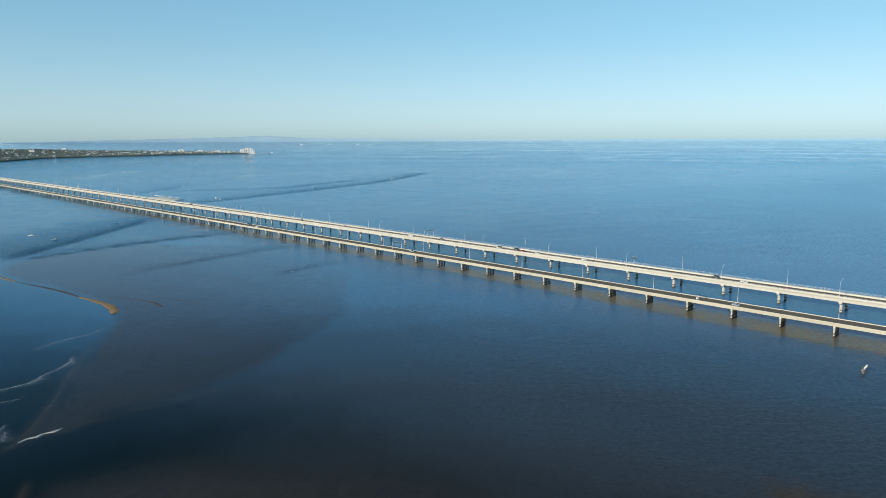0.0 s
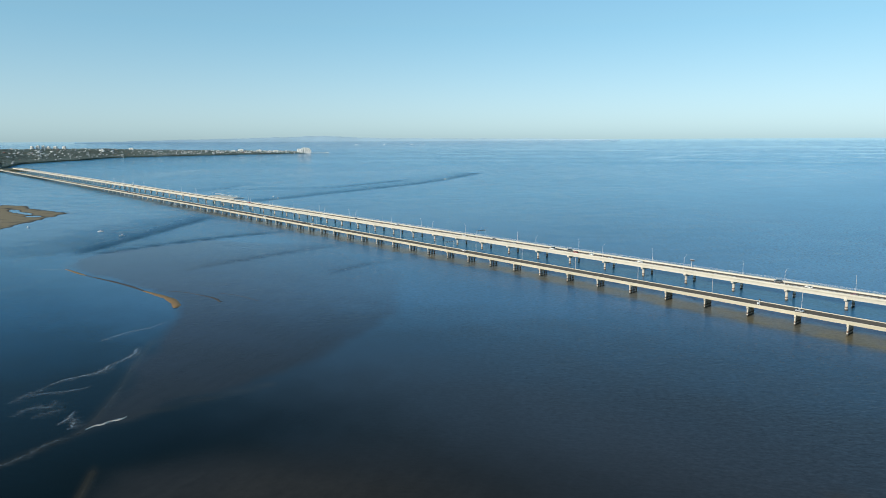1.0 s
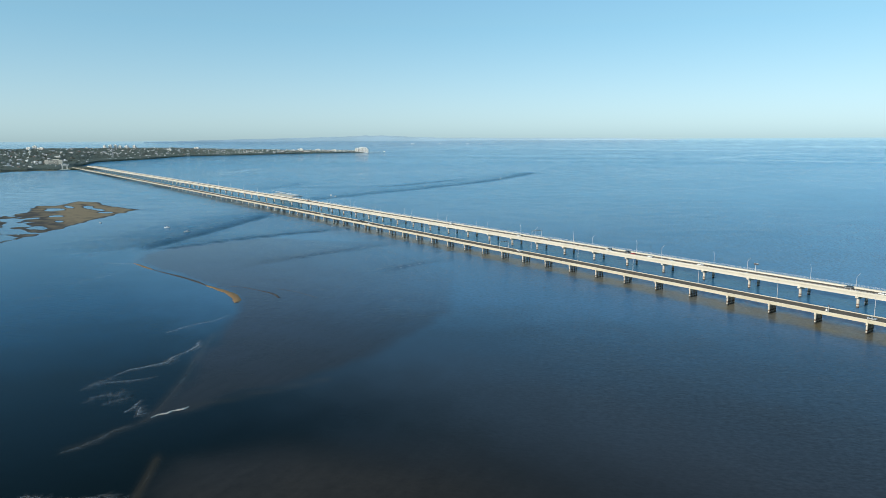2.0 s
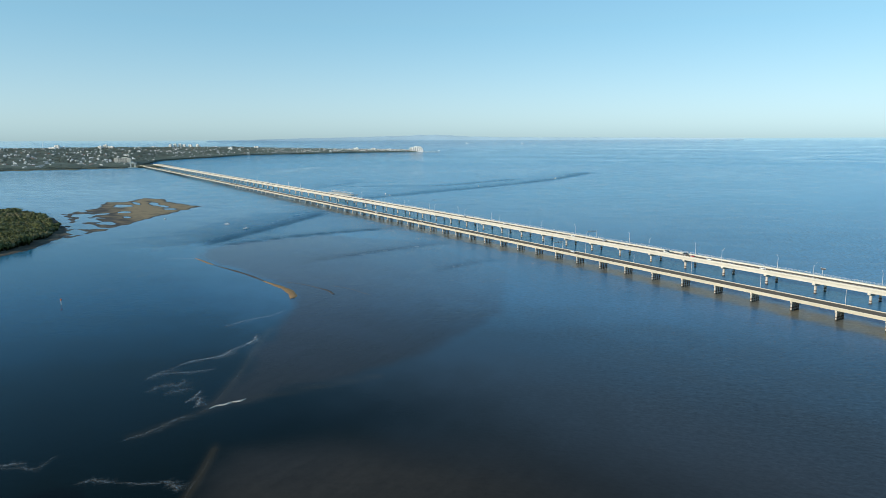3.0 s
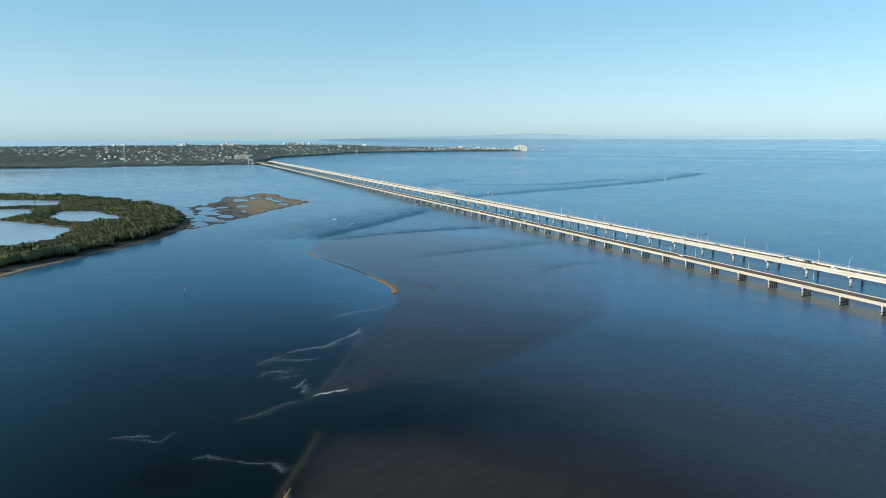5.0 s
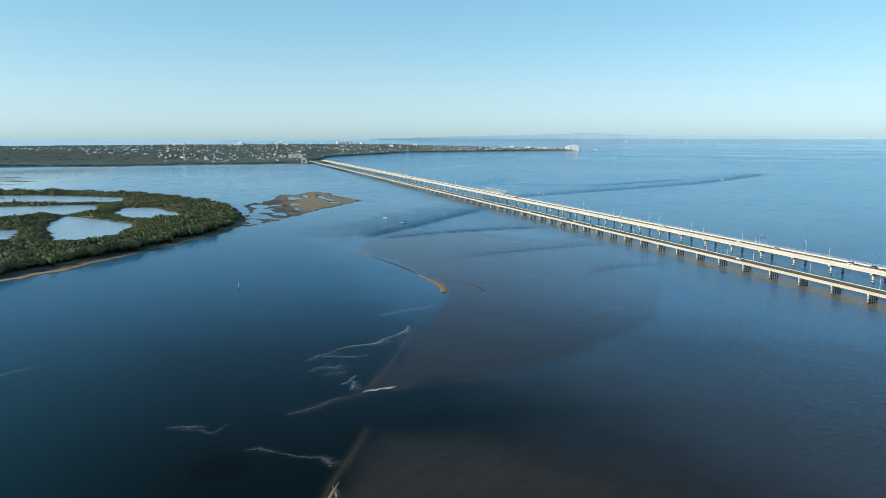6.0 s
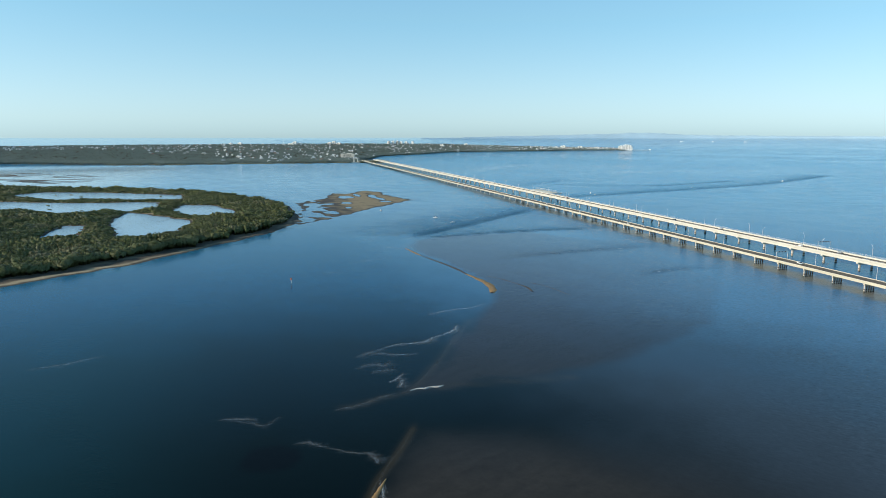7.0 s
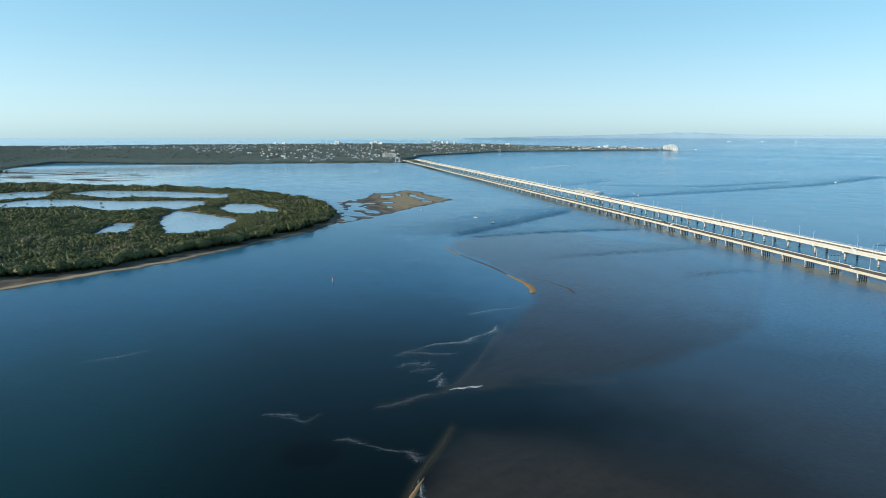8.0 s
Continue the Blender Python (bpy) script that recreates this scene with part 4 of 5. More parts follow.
# ================= vegetation =================
def foliage(name, base, height, radius, cards, card, tint, mat, seed, trunk=0.35, heart=0.66, soft_top=0.5):
    """Many crowns as one mesh: each a dark lumpy core wrapped in small leaf clumps."""
    rng = np.random.default_rng(seed)
    n = len(base)
    cube = np.array([(x, y, z) for z in (-1, 1) for y in (-1, 1) for x in (-1, 1)], float) / 1.5
    cf = np.array([(0, 2, 3, 1), (4, 5, 7, 6), (0, 1, 5, 4), (2, 6, 7, 3), (0, 4, 6, 2), (1, 3, 7, 5)])
    half = np.stack([radius, radius, height * (1 - trunk) / 2], 1)
    mid = base + np.stack([np.zeros(n), np.zeros(n), height * (1 + trunk) / 2], 1)
    core = cube[None] * rng.uniform(0.65, 1.05, (n, 8, 1)) + rng.normal(0, 0.1, (n, 8, 3))
    core = core * half[:, None] * heart + mid[:, None]
    core[:, :4, 2] = base[:, None, 2] - 0.2
    core[:, :4, :2] = base[:, None, :2] + 0.55 * (core[:, :4, :2] - base[:, None, :2])
    # leaf clumps on the upper shell
    v = rng.normal(size=(n, cards, 3))
    v[..., 2] = np.abs(v[..., 2]) * 1.2 - 0.55
    v /= np.linalg.norm(v, axis=2)[..., None]
    lump = rng.uniform(0.8, 1.08, (n, cards, 1))
    pos = mid[:, None] + v * half[:, None] * lump
    nrm = v + rng.normal(0, 0.26, v.shape)
    nrm /= np.linalg.norm(nrm, axis=2)[..., None]
    up = rng.normal(size=v.shape)
    a = np.cross(nrm, up)
    a /= np.linalg.norm(a, axis=2)[..., None]
    b = np.cross(nrm, a)
    size = card * rng.uniform(0.6, 1.3, (n, cards, 1)) * (radius / radius.mean())[:, None, None]
    quad = np.stack([pos - a * size - b * size * 0.7, pos + a * size - b * size * 0.7, pos + a * size + b * size * 0.7, pos - a * size + b * size * 0.7], 2)
    quad += rng.normal(0, 0.12, quad.shape) * size[:, :, None]
    verts = np.concatenate([core.reshape(-1, 3), quad.reshape(-1, 3)])
    faces = np.concatenate([(cf[None] + 8 * np.arange(n)[:, None, None]).reshape(-1, 4), 8 * n + np.arange(n * cards * 4).reshape(-1, 4)])
    me = array_mesh(name, verts, faces)
    # leaves catch the light as a rounded canopy, not as flat cards
    out = np.concatenate([(core - mid[:, None]).reshape(-1, 3) / np.repeat(half, 8, 0), np.repeat(nrm.reshape(-1, 3), 4, 0)])
    out[:, 2] += soft_top
    out /= np.linalg.norm(out, axis=1)[:, None]
    me.normals_split_custom_set_from_vertices(out)
    t = np.concatenate([np.repeat(tint, 8, 0), np.repeat(tint, cards * 4, 0)])
    set_colour(me, "tint", np.concatenate([t, np.zeros((len(t), 1))], 1))
    me.materials.append(mat)
    return me


def island_trees():
    rng = np.random.default_rng(5)
    near, deep = [], []
    for y0, y1, step in ((490, 900, 3.3), (900, 1250, 4.4), (1250, 1650, 5.6)):
        gx, gy = np.meshgrid(np.arange(-760, 40, step), np.arange(y0, y1, step))
        x = gx.ravel() + rng.uniform(-0.5, 0.5, gx.size) * step
        y = gy.ravel() + rng.uniform(-0.5, 0.5, gx.size) * step
        shore, woods, pond = island_fields(x, y)
        keep = (woods > -3) & ((pond < -4) | ((pond > 3) & (y > 1000) & (rng.random(len(x)) < 0.006))) & (x / y > -0.47)
        x, y, pond, woods = x[keep], y[keep], pond[keep], woods[keep]
        h = rng.uniform(4.4, 6.6, len(x)) + 3.0 * waves(x, y, 52, 8) + 1.5 * waves(x, y, 15, 28)
        h = np.maximum(h, 2.4)
        h *= (0.35 + 0.65 * smooth(4, 40, -pond)) * np.interp(y, (900, 1150, 1250, 1450), (1.0, 0.72, 0.72, 1.15))
        h += 2.4 * smooth(25, 0, woods) * (y < 850)
        r = step * rng.uniform(0.5, 0.8, len(x))
        lone = pond > 0                     # small bushes standing in the ponds
        h[lone], r[lone] = rng.uniform(2.6, 4.4, lone.sum()), 0.7 * r[lone]
        z = np.maximum(island_height(x, y), 0.0)
        z[lone] -= 0.5 * h[lone]
        tint = np.stack([np.clip(0.35 + 0.45 * waves(x, y, 90, 9) + 0.3 * waves(x, y, 32, 19) + rng.normal(0, 0.2, len(x)), 0, 1),
                         np.clip(0.9 * (rng.random(len(x)) > 0.93) * rng.random(len(x)) + 0.5 * smooth(0.45, 0.9, waves(x, y, 120, 10)), 0, 1)], 1)
        base = np.stack([x, y, z], 1)
        # the outermost row along the front shore stands as single trees
        front = (woods < 9) & (y < 900) & (x > -260) if y0 == 490 else np.zeros(len(x), bool)
        idx = np.flatnonzero(front)[:300]
        front[:] = False
        front[idx] = True
        near.append((base[front], h[front], r[front]))
        rest = ~front
        cards = {490: 44, 900: 30, 1250: 22}[y0]
        me = foliage("mangrove_wood", base[rest], h[rest], r[rest], cards, step * 0.13, tint[rest], MANGROVE, int(y0), 0.3, 0.85)
        tagged(new("mangrove_wood", me), "dense olive-green mangrove wood on the island", "mangroves", kind="stuff")
    # a tongue of mangroves across the inlet
    x, y = rng.uniform(-1010, -898, 160), rng.uniform(2215, 2275, 160)
    keep = (x + 950) / 60 + np.abs(y - 2243) / 30 < 0.9
    base = np.stack([x, y, np.full(160, -0.1)], 1)[keep]
    me = foliage("mangrove_wood", base, rng.uniform(5, 8, len(base)), rng.uniform(3, 4.5, len(base)), 24, 0.9, np.full((len(base), 2), 0.2), MANGROVE, 77, 0.2, 0.85)
    tagged(new("mangrove_wood", me), "small dark mangrove point across the inlet", "mangroves", kind="stuff")
    # single trees: six shapes, set out along the shore
    shapes = []
    for k in range(6):
        t = thing("mangrove_tree", "low olive-green mangrove tree on the sandy shore", "tree", group="mangroves along the shore")
        bm = bmesh.new()
        rod(bm, (0, 0, -0.4), (0.2, 0.1, 2.0), 0.16, 0.11, 6)
        for i in range(4):
            a = i * 1.57 + k
            rod(bm, (0.15 * math.cos(a), 0.15 * math.sin(a), 1.2), (1.4 * math.cos(a), 1.4 * math.sin(a), 3.0), 0.08, 0.04, 5)
            rod(bm, (0, 0, 0.6), (0.8 * math.cos(a + 0.7), 0.8 * math.sin(a + 0.7), -0.4), 0.06, 0.05, 5)
        part("trunk", bm, BARK, t)
        rg = np.random.default_rng(40 + k)
        me = foliage("crown", np.zeros((1, 3)), np.array([5.2]), np.array([2.6]), 170, 0.32, np.array([[0.2 + 0.12 * k, 0.1 * (k % 3)]]), MANGROVE, 60 + k, 0.22)
        crown = new("crown", me)
        crown.parent = t
        shapes.append(t)
    used = [False] * 6
    for (x, y, z), h, r in zip(*near[0]):
        k = int(x * 7 + y * 3) % 6
        s = h / 5.2
        m = pose(x, y, z, 0, 0, (x * 31 + y * 17) % 360)
        if used[k]:
            ob = copy_thing(shapes[k], m)
        else:
            ob = shapes[k]
            ob.matrix_basis = m
            used[k] = True
        ob.scale = (s * 1.05, s * 1.05, s)


island_trees()

# ================= the far shore: wooded suburbs, towers, headland =================
SHORE_AZ = (-28.14, -22.21, -20.5, -18.99, -14.96, -11.01, -6.76, -2.3, 2.36, 6.61, 7.32, 8.24, 9.25, 10.87, 12.9, 15.23, 18.47, 21.31, 24.96, 28.91, 29.82, 30.28)
SHORE_D = (2647, 2674, 2929, 3223, 3049, 2858, 2788, 2809, 2793, 2818, 2875, 3215, 3765, 3993, 4253, 4832, 5053, 5191, 5463, 5675, 5642, 5626)
TOP_AZ = (-28.13, -22.11, -18.58, -14.85, -10.91, -6.65, -2.19, 2.36, 7.12, 10.87, 14.72, 18.47, 21.31, 24.96, 28.1, 30.28)
TOP_DIP = (0.494, 0.504, 0.546, 0.511, 0.494, 0.478, 0.461, 0.455, 0.448, 0.453, 0.486, 0.605, 0.674, 0.732, 0.78, 0.89)
DEPTH_AZ = (-28, 5, 14, 22, 27, 29, 29.75)
DEPTH_D = (3000, 3000, 1700, 900, 500, 250, 100)


def land_at(az, q):
    """True place on the far land: q is 0 at the shore, 1 on the skyline."""
    s = np.interp(az, SHORE_AZ, SHORE_D) + 25 * waves(az * 60, az * 0, 90, 41)
    d = s + q * np.interp(az, DEPTH_AZ, DEPTH_D)
    ridge_d = s + np.interp(az, DEPTH_AZ, DEPTH_D)
    ridge = EYE - ridge_d * np.tan(np.radians(np.interp(az, TOP_AZ, TOP_DIP))) - 11
    z = 1.5 + np.maximum(ridge, 2) * np.clip(q, 0, 1) ** 0.9
    z = np.where(q > 1, z * np.maximum(0, 1 - (q - 1) / 0.25), z)
    z = np.where(q <= 0, -3, z)
    return polar(az, d, z)


def build_land():
    az, q = np.arange(-28, 29.9, 0.12), np.array([-0.02, 0.002, 0.02, 0.05, 0.1, 0.18, 0.28, 0.4, 0.52, 0.64, 0.76, 0.88, 1.0, 1.1, 1.22, 1.3])
    A, Q = np.meshgrid(az, q)
    v = far(land_at(A, Q))
    i = np.arange(A.size).reshape(A.shape)
    faces = np.stack([i[:-1, :-1], i[:-1, 1:], i[1:, 1:], i[1:, :-1]], -1).reshape(-1, 4)
    me = array_mesh("far_land", v.reshape(-1, 3), faces, True)
    tagged(link_mesh("far_land", me, GRASS), "low wooded peninsula across the bay", "land", kind="structure")
    rng = np.random.default_rng(77)
    n = 30000
    a = rng.uniform(-27, 29.6, n)
    u = rng.random(n)
    qq = np.clip(np.where(u < 0.3, u / 0.3 * 0.12, 0.12 + (u - 0.3) / 0.7 * 0.9), 0.004, 1.02)
    p = land_at(a, qq)
    d = np.hypot(p[:, 0], p[:, 1])
    k = far_scale(d)
    h = rng.uniform(6.8, 8.6, n) * (0.85 + 0.25 * waves(p[:, 0], p[:, 1], 300, 43)) * np.interp(a, (-28, 20, 29.7), (1, 0.95, 0.6))
    r = h * rng.uniform(0.75, 1.1, n)
    tint = np.stack([np.clip(0.3 + 0.4 * waves(p[:, 0], p[:, 1], 250, 44) + rng.normal(0, 0.2, n), 0, 1), np.clip(rng.random(n) * 0.8 - 0.45, 0, 1)], 1)
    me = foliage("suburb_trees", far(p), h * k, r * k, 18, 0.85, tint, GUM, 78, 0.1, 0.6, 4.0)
    tagged(new("suburb_trees", me), "gum trees with haze in their colour covering the far suburbs", "woods", kind="stuff")


build_land()

BRICK = weathered("brick_wall", (0.36, 0.22, 0.15), (0.3, 0.18, 0.13), 0.3)
CREAM = weathered("cream_render", (0.72, 0.68, 0.60), (0.62, 0.58, 0.5), 0.2)
WHITE_WALL = weathered("white_render", (0.80, 0.79, 0.76), (0.72, 0.71, 0.68), 0.2)
ROOF_GREY = weathered("grey_metal_roof", (0.42, 0.43, 0.44), (0.34, 0.35, 0.36), 0.3, 0.5)
ROOF_RED = weathered("terracotta_roof", (0.34, 0.13, 0.08), (0.28, 0.11, 0.07), 0.3)
ROOF_PALE = weathered("pale_metal_roof", (0.70, 0.71, 0.70), (0.6, 0.61, 0.6), 0.3, 0.45)


def town_material():
    m = Nodes("painted_house_walls", 0.7)
    pick = m.add("ShaderNodeNewGeometry").outputs["Random Per Island"]
    c = m.mix(m.math("GREATER_THAN", pick, 0.66), (0.80, 0.79, 0.76), (0.50, 0.49, 0.46))
    c = m.mix(m.math("GREATER_THAN", pick, 0.82), c, (0.34, 0.22, 0.16))
    m.colour(m.mix(m.span(m.noise(m.place(), 0.3, 3), 0.3, 0.7, 0.0, 0.25), c, (0.4, 0.38, 0.35)))
    return m.mat


TOWN = town_material()


def house(wall, roof, w, d, h, words):
    t = thing("house", words, "house", group="houses on the far shore")
    part("wall", boxes(((w, d, h + 10), (0, 0, h / 2 - 5))), wall, t)
    bm = bmesh.new()
    o, rz = 0.6, h + d * 0.26
    a = [bm.verts.new(c) for c in ((-w / 2 - o, -d / 2 - o, h), (w / 2 + o, -d / 2 - o, h), (w / 2 + o, d / 2 + o, h), (-w / 2 - o, d / 2 + o, h))]
    r1, r2 = bm.verts.new((-w / 2 + d * 0.4, 0, rz)), bm.verts.new((w / 2 - d * 0.4, 0, rz))
    for f in ((a[0], a[1], r2, r1), (a[1], a[2], r2), (a[2], a[3], r1, r2), (a[3], a[0], r1), (a[3], a[2], a[1], a[0])):
        bm.faces.new(f)
    part("roof", bm, roof, t)
    for x in (-w / 3, 0, w / 3):
        for s in (-1, 1):
            part("window", boxes(((w * 0.18, 0.12, 1.3), (x, s * (d / 2 + 0.03), h * 0.55))), GLASS, t)
    return t


def tower(name, words, w, d, floors, wall, group=""):
    """A block of flats: core, a balcony slab and a window band each floor, roof plant."""
    t = thing(name, words, "apartment block", group=group or "apartment blocks")
    h = floors * 3.1
    part("wall", boxes(((w, d, h + 8), (0, 0, h / 2 - 4)), bevel=0.3), wall, t)
    for f in range(floors):
        part("balcony", boxes(((w + 2.2, d + 2.2, 1.7), (0, 0, 3.1 * f + 0.85)), bevel=0.15), wall, t)
        part("window_band", boxes(((w * 0.6, d + 0.3, 1.0), (0, 0, 3.1 * f + 2.3))), GLASS, t)
    part("roof", boxes(((w + 1, d + 1, 0.8), (0, 0, h + 0.5)), bevel=0.1), wall, t)
    part("plant_room", boxes(((w * 0.35, d * 0.5, 3.4), (w * 0.12, 0, h + 2.4)), bevel=0.1), wall, t)
    return t


def on_land(az, q, lift=0.0):
    p = land_at(np.array([float(az)]), np.array([float(q)]))[0] + (0, 0, lift)
    k = float(far_scale(math.hypot(p[0], p[1])))
    return far(p), k


def suburbs():
    rng = random.Random(9)
    kinds = [house(WHITE_WALL, ROOF_PALE, 14, 9, 5.2, "white rendered house with a pale metal roof among trees"),
             house(CREAM, ROOF_GREY, 15, 10, 5.0, "cream house with a grey metal roof among trees"),
             house(BRICK, ROOF_RED, 15, 10, 3.6, "brick house with a terracotta roof among trees"),
             house(WHITE_WALL, ROOF_GREY, 20, 11, 6.8, "two-storey white house with a grey roof among trees"),
             house(CREAM, ROOF_PALE, 26, 12, 6.0, "long cream building with a pale roof among trees")]
    used = [False] * 5
    for i in range(290):
        az = rng.uniform(-9, 29.4) if i > 60 else rng.uniform(-20, -4)
        q = rng.uniform(0.015, 0.98) if az > -4 else rng.uniform(0.3, 0.95)
        if az < -9:
            q = rng.uniform(0.6, 0.95)
        c, k = on_land(az, q, rng.uniform(1.0, 5.0) if q > 0.1 else 1.0)
        n = rng.choice((0, 0, 1, 2, 3, 3, 4))
        m = pose(*c, 0, 0, -az + rng.choice((0, 90, 20, -25, 70)))
        if used[n]:
            ob = copy_thing(kinds[n], m)
        else:
            ob = kinds[n]
            ob.matrix_basis = m
            used[n] = True
        ob.scale = (0.85 * k, 0.85 * k, 0.85 * k)

    # the mass of roofs and walls further back, too many to count
    rg = np.random.default_rng(19)
    n = 900
    az = np.where(rg.random(n) < 0.16, rg.uniform(-19, -4, n), rg.uniform(-4, 29.5, n))
    q = np.where(az < -4, rg.normal(0.72, 0.06, n), rg.uniform(0.02, 1.0, n))
    p = land_at(az, np.clip(q, 0.02, 1.0))
    k = far_scale(np.hypot(p[:, 0], p[:, 1]))
    w, d, h = rg.uniform(5, 11, n) / 2, rg.uniform(4, 7, n) / 2, rg.uniform(6.0, 9.5, n)
    unit = np.array([(-1, -1, -0.3), (1, -1, -0.3), (1, 1, -0.3), (-1, 1, -0.3), (-1, -1, 0.8), (1, -1, 0.8), (1, 1, 0.8), (-1, 1, 0.8), (-0.6, 0, 1), (0.6, 0, 1)])
    v = unit[None] * np.stack([w, d, h], 1)[:, None] * k[:, None, None]
    turn = rg.uniform(0, np.pi, n)
    cs, sn = np.cos(turn)[:, None], np.sin(turn)[:, None]
    v = np.stack([v[..., 0] * cs - v[..., 1] * sn, v[..., 0] * sn + v[..., 1] * cs, v[..., 2]], -1) + far(p)[:, None]
    quads = np.array([(0, 1, 5, 4), (1, 2, 6, 5), (2, 3, 7, 6), (3, 0, 4, 7), (4, 5, 9, 8), (6, 7, 8, 9), (5, 6, 9, 9), (7, 4, 8, 8)])
    base = 10 * np.arange(n)[:, None, None]
    faces = (quads[:6][None] + base).reshape(-1, 4).tolist() + (np.array([(5, 6, 9), (7, 4, 8)])[None] + base).reshape(-1, 3).tolist()
    me = bpy.data.meshes.new("distant_houses")
    me.from_pydata(v.reshape(-1, 3).tolist(), [], faces)
    tagged(link_mesh("distant_houses", me, TOWN), "pale houses scattered thickly through the far suburbs", "houses", kind="stuff")

    def set_down(t, az, q, turn=0.0, lift=0.0):
        c, k = on_land(az, q, lift)
        t.matrix_basis = pose(*c, 0, 0, -48 + 0.5 * turn)
        t.scale = (k, k, k)

    set_down(tower("apartment_block", "long grey-white apartment block above the bridgehead", 62, 18, 5, CREAM), 6.56, 0.13, 60, 4)
    for az, q, w, f, turn in ((2.26, 0.93, 34, 8, 10), (1.96, 0.9, 50, 4, 0), (2.66, 0.94, 40, 4, 5), (5.09, 0.95, 30, 5, 0), (5.45, 0.97, 24, 8, 20), (5.81, 0.95, 40, 4, 10), (10.01, 0.96, 18, 8, 0), (10.37, 0.97, 22, 9, 15),
                              (10.72, 0.98, 20, 9, 30), (11.02, 0.97, 26, 7, 10), (11.48, 0.98, 24, 7, 0), (12.04, 0.95, 18, 8, 0), (16.54, 0.9, 34, 5, 0), (-2.09, 0.95, 36, 5, 0), (-2.8, 0.96, 30, 4, 0), (14.52, 0.6, 30, 5, 5),
                              (24.65, 0.7, 40, 6, 5), (24.04, 0.6, 34, 4, 0), (26.07, 0.7, 36, 5, 0), (27.39, 0.6, 40, 4, 0)):
        set_down(tower("apartment_block", "white apartment block on the wooded skyline" if q > 0.8 else "white apartment block behind the far beach", w, 16, f, WHITE_WALL), az, q, turn)
    for az, q, w, f, turn in ((29.27, 0.5, 26, 9, 0), (29.47, 0.3, 24, 10, 20), (29.64, 0.6, 22, 12, -10), (29.82, 0.4, 26, 12, 10), (30.01, 0.5, 24, 11, 0), (30.15, 0.4, 18, 7, 10)):
        set_down(tower("apartment_block", "tall white apartment tower on the headland tip", w, 18, f, WHITE_WALL), az, q, turn)

    mast = thing("radio_mast", "thin grey lattice radio mast by the far shore", "mast")
    part("pole", rods(((0, 0, -4), (0, 0, 52), 1.3, 0.5)), GALV, mast)
    for z in (22, 34, 44):
        part("platform", rods(((0, 0, z), (0, 0, z + 0.8), 2.2)), GALV, mast)
    set_down(mast, 12.39, 0.03)
    mast = thing("radio_mast", "thin white mast on the wooded skyline", "mast")
    part("pole", rods(((0, 0, -4), (0, 0, 38), 1.2, 0.5)), WHITE_PAINT, mast)
    part("top", rods(((0, 0, 38), (0, 0, 42), 0.5, 0.1)), WHITE_PAINT, mast)
    set_down(mast, 1.35, 0.95)


suburbs()


def far_jetty():
    t = thing("jetty", "long low concrete jetty at the headland tip", "jetty")
    p = far(polar(np.array([30.23, 31.65]), np.array([5619.0, 5649.0]), 4.0))
    a, b = Vector(p[0]), Vector(p[1])
    d = (b - a).length
    t.matrix_basis = Matrix.Translation(a) @ (b - a).to_track_quat("X", "Z").to_matrix().to_4x4()
    part("deck", boxes(((d, 6, 1.0), (d / 2, 0, 0)), bevel=0.1), CREAM, t)
    part("pier_head", boxes(((d * 0.12, 12, 1.4), (d * 0.96, 0, 0.2)), bevel=0.1), CREAM, t)
    for i in range(14):
        part("pile", rods(((d * (i + 0.5) / 14, 0, -6), (d * (i + 0.5) / 14, 0, -0.4), 0.6)), PILE, t)
    part("shelter", boxes(((9, 5, 3.0), (d * 0.95, 0, 2.2)), bevel=0.2), WHITE_WALL, t)


far_jetty()


def bridgehead():
    """The old portal and stub of pier beside the bridges' far end."""
    t = thing("old_bridge_portal", "pale old bridge portal on a stub of pier", "monument", tuple(polar(7.22, 2798.0, 0.0)), -7)
    part("pier_deck", boxes(((34, 26, 2.0), (0, -4, 3.4)), bevel=0.2), CONCRETE, t)
    for x in (-13, -4, 4, 13):
        for y in (-14, 4):
            part("pile", rods(((x, y, -2), (x, y, 2.5), 0.7)), PILE, t)
    for x in (-7.5, 7.5):
        part("tower", boxes(((5, 5, 17), (x, 0, 12.5)), bevel=0.4), CREAM, t)
    part("lintel", boxes(((20, 4, 4), (0, 0, 17.5)), bevel=0.3), CREAM, t)
    bm = bmesh.new()
    bmesh.ops.create_cone(bm, cap_ends=True, segments=4, radius1=9, radius2=0.5, depth=4, matrix=Matrix.Translation((0, 0, 21.4)) @ Matrix.Rotation(radians(45), 4, "Z"))
    part("gable", bm, CREAM, t)


bridgehead()


def causeway():
    """Armoured approach where both bridges land."""
    return tagged(part("approach_bank", boxes(((130, 260, 8.0), (430, 2914, 2.2)), bevel=3.0), GRASS, None), "low grassy approach bank at the bridges' far end", "embankment", kind="structure")


causeway()


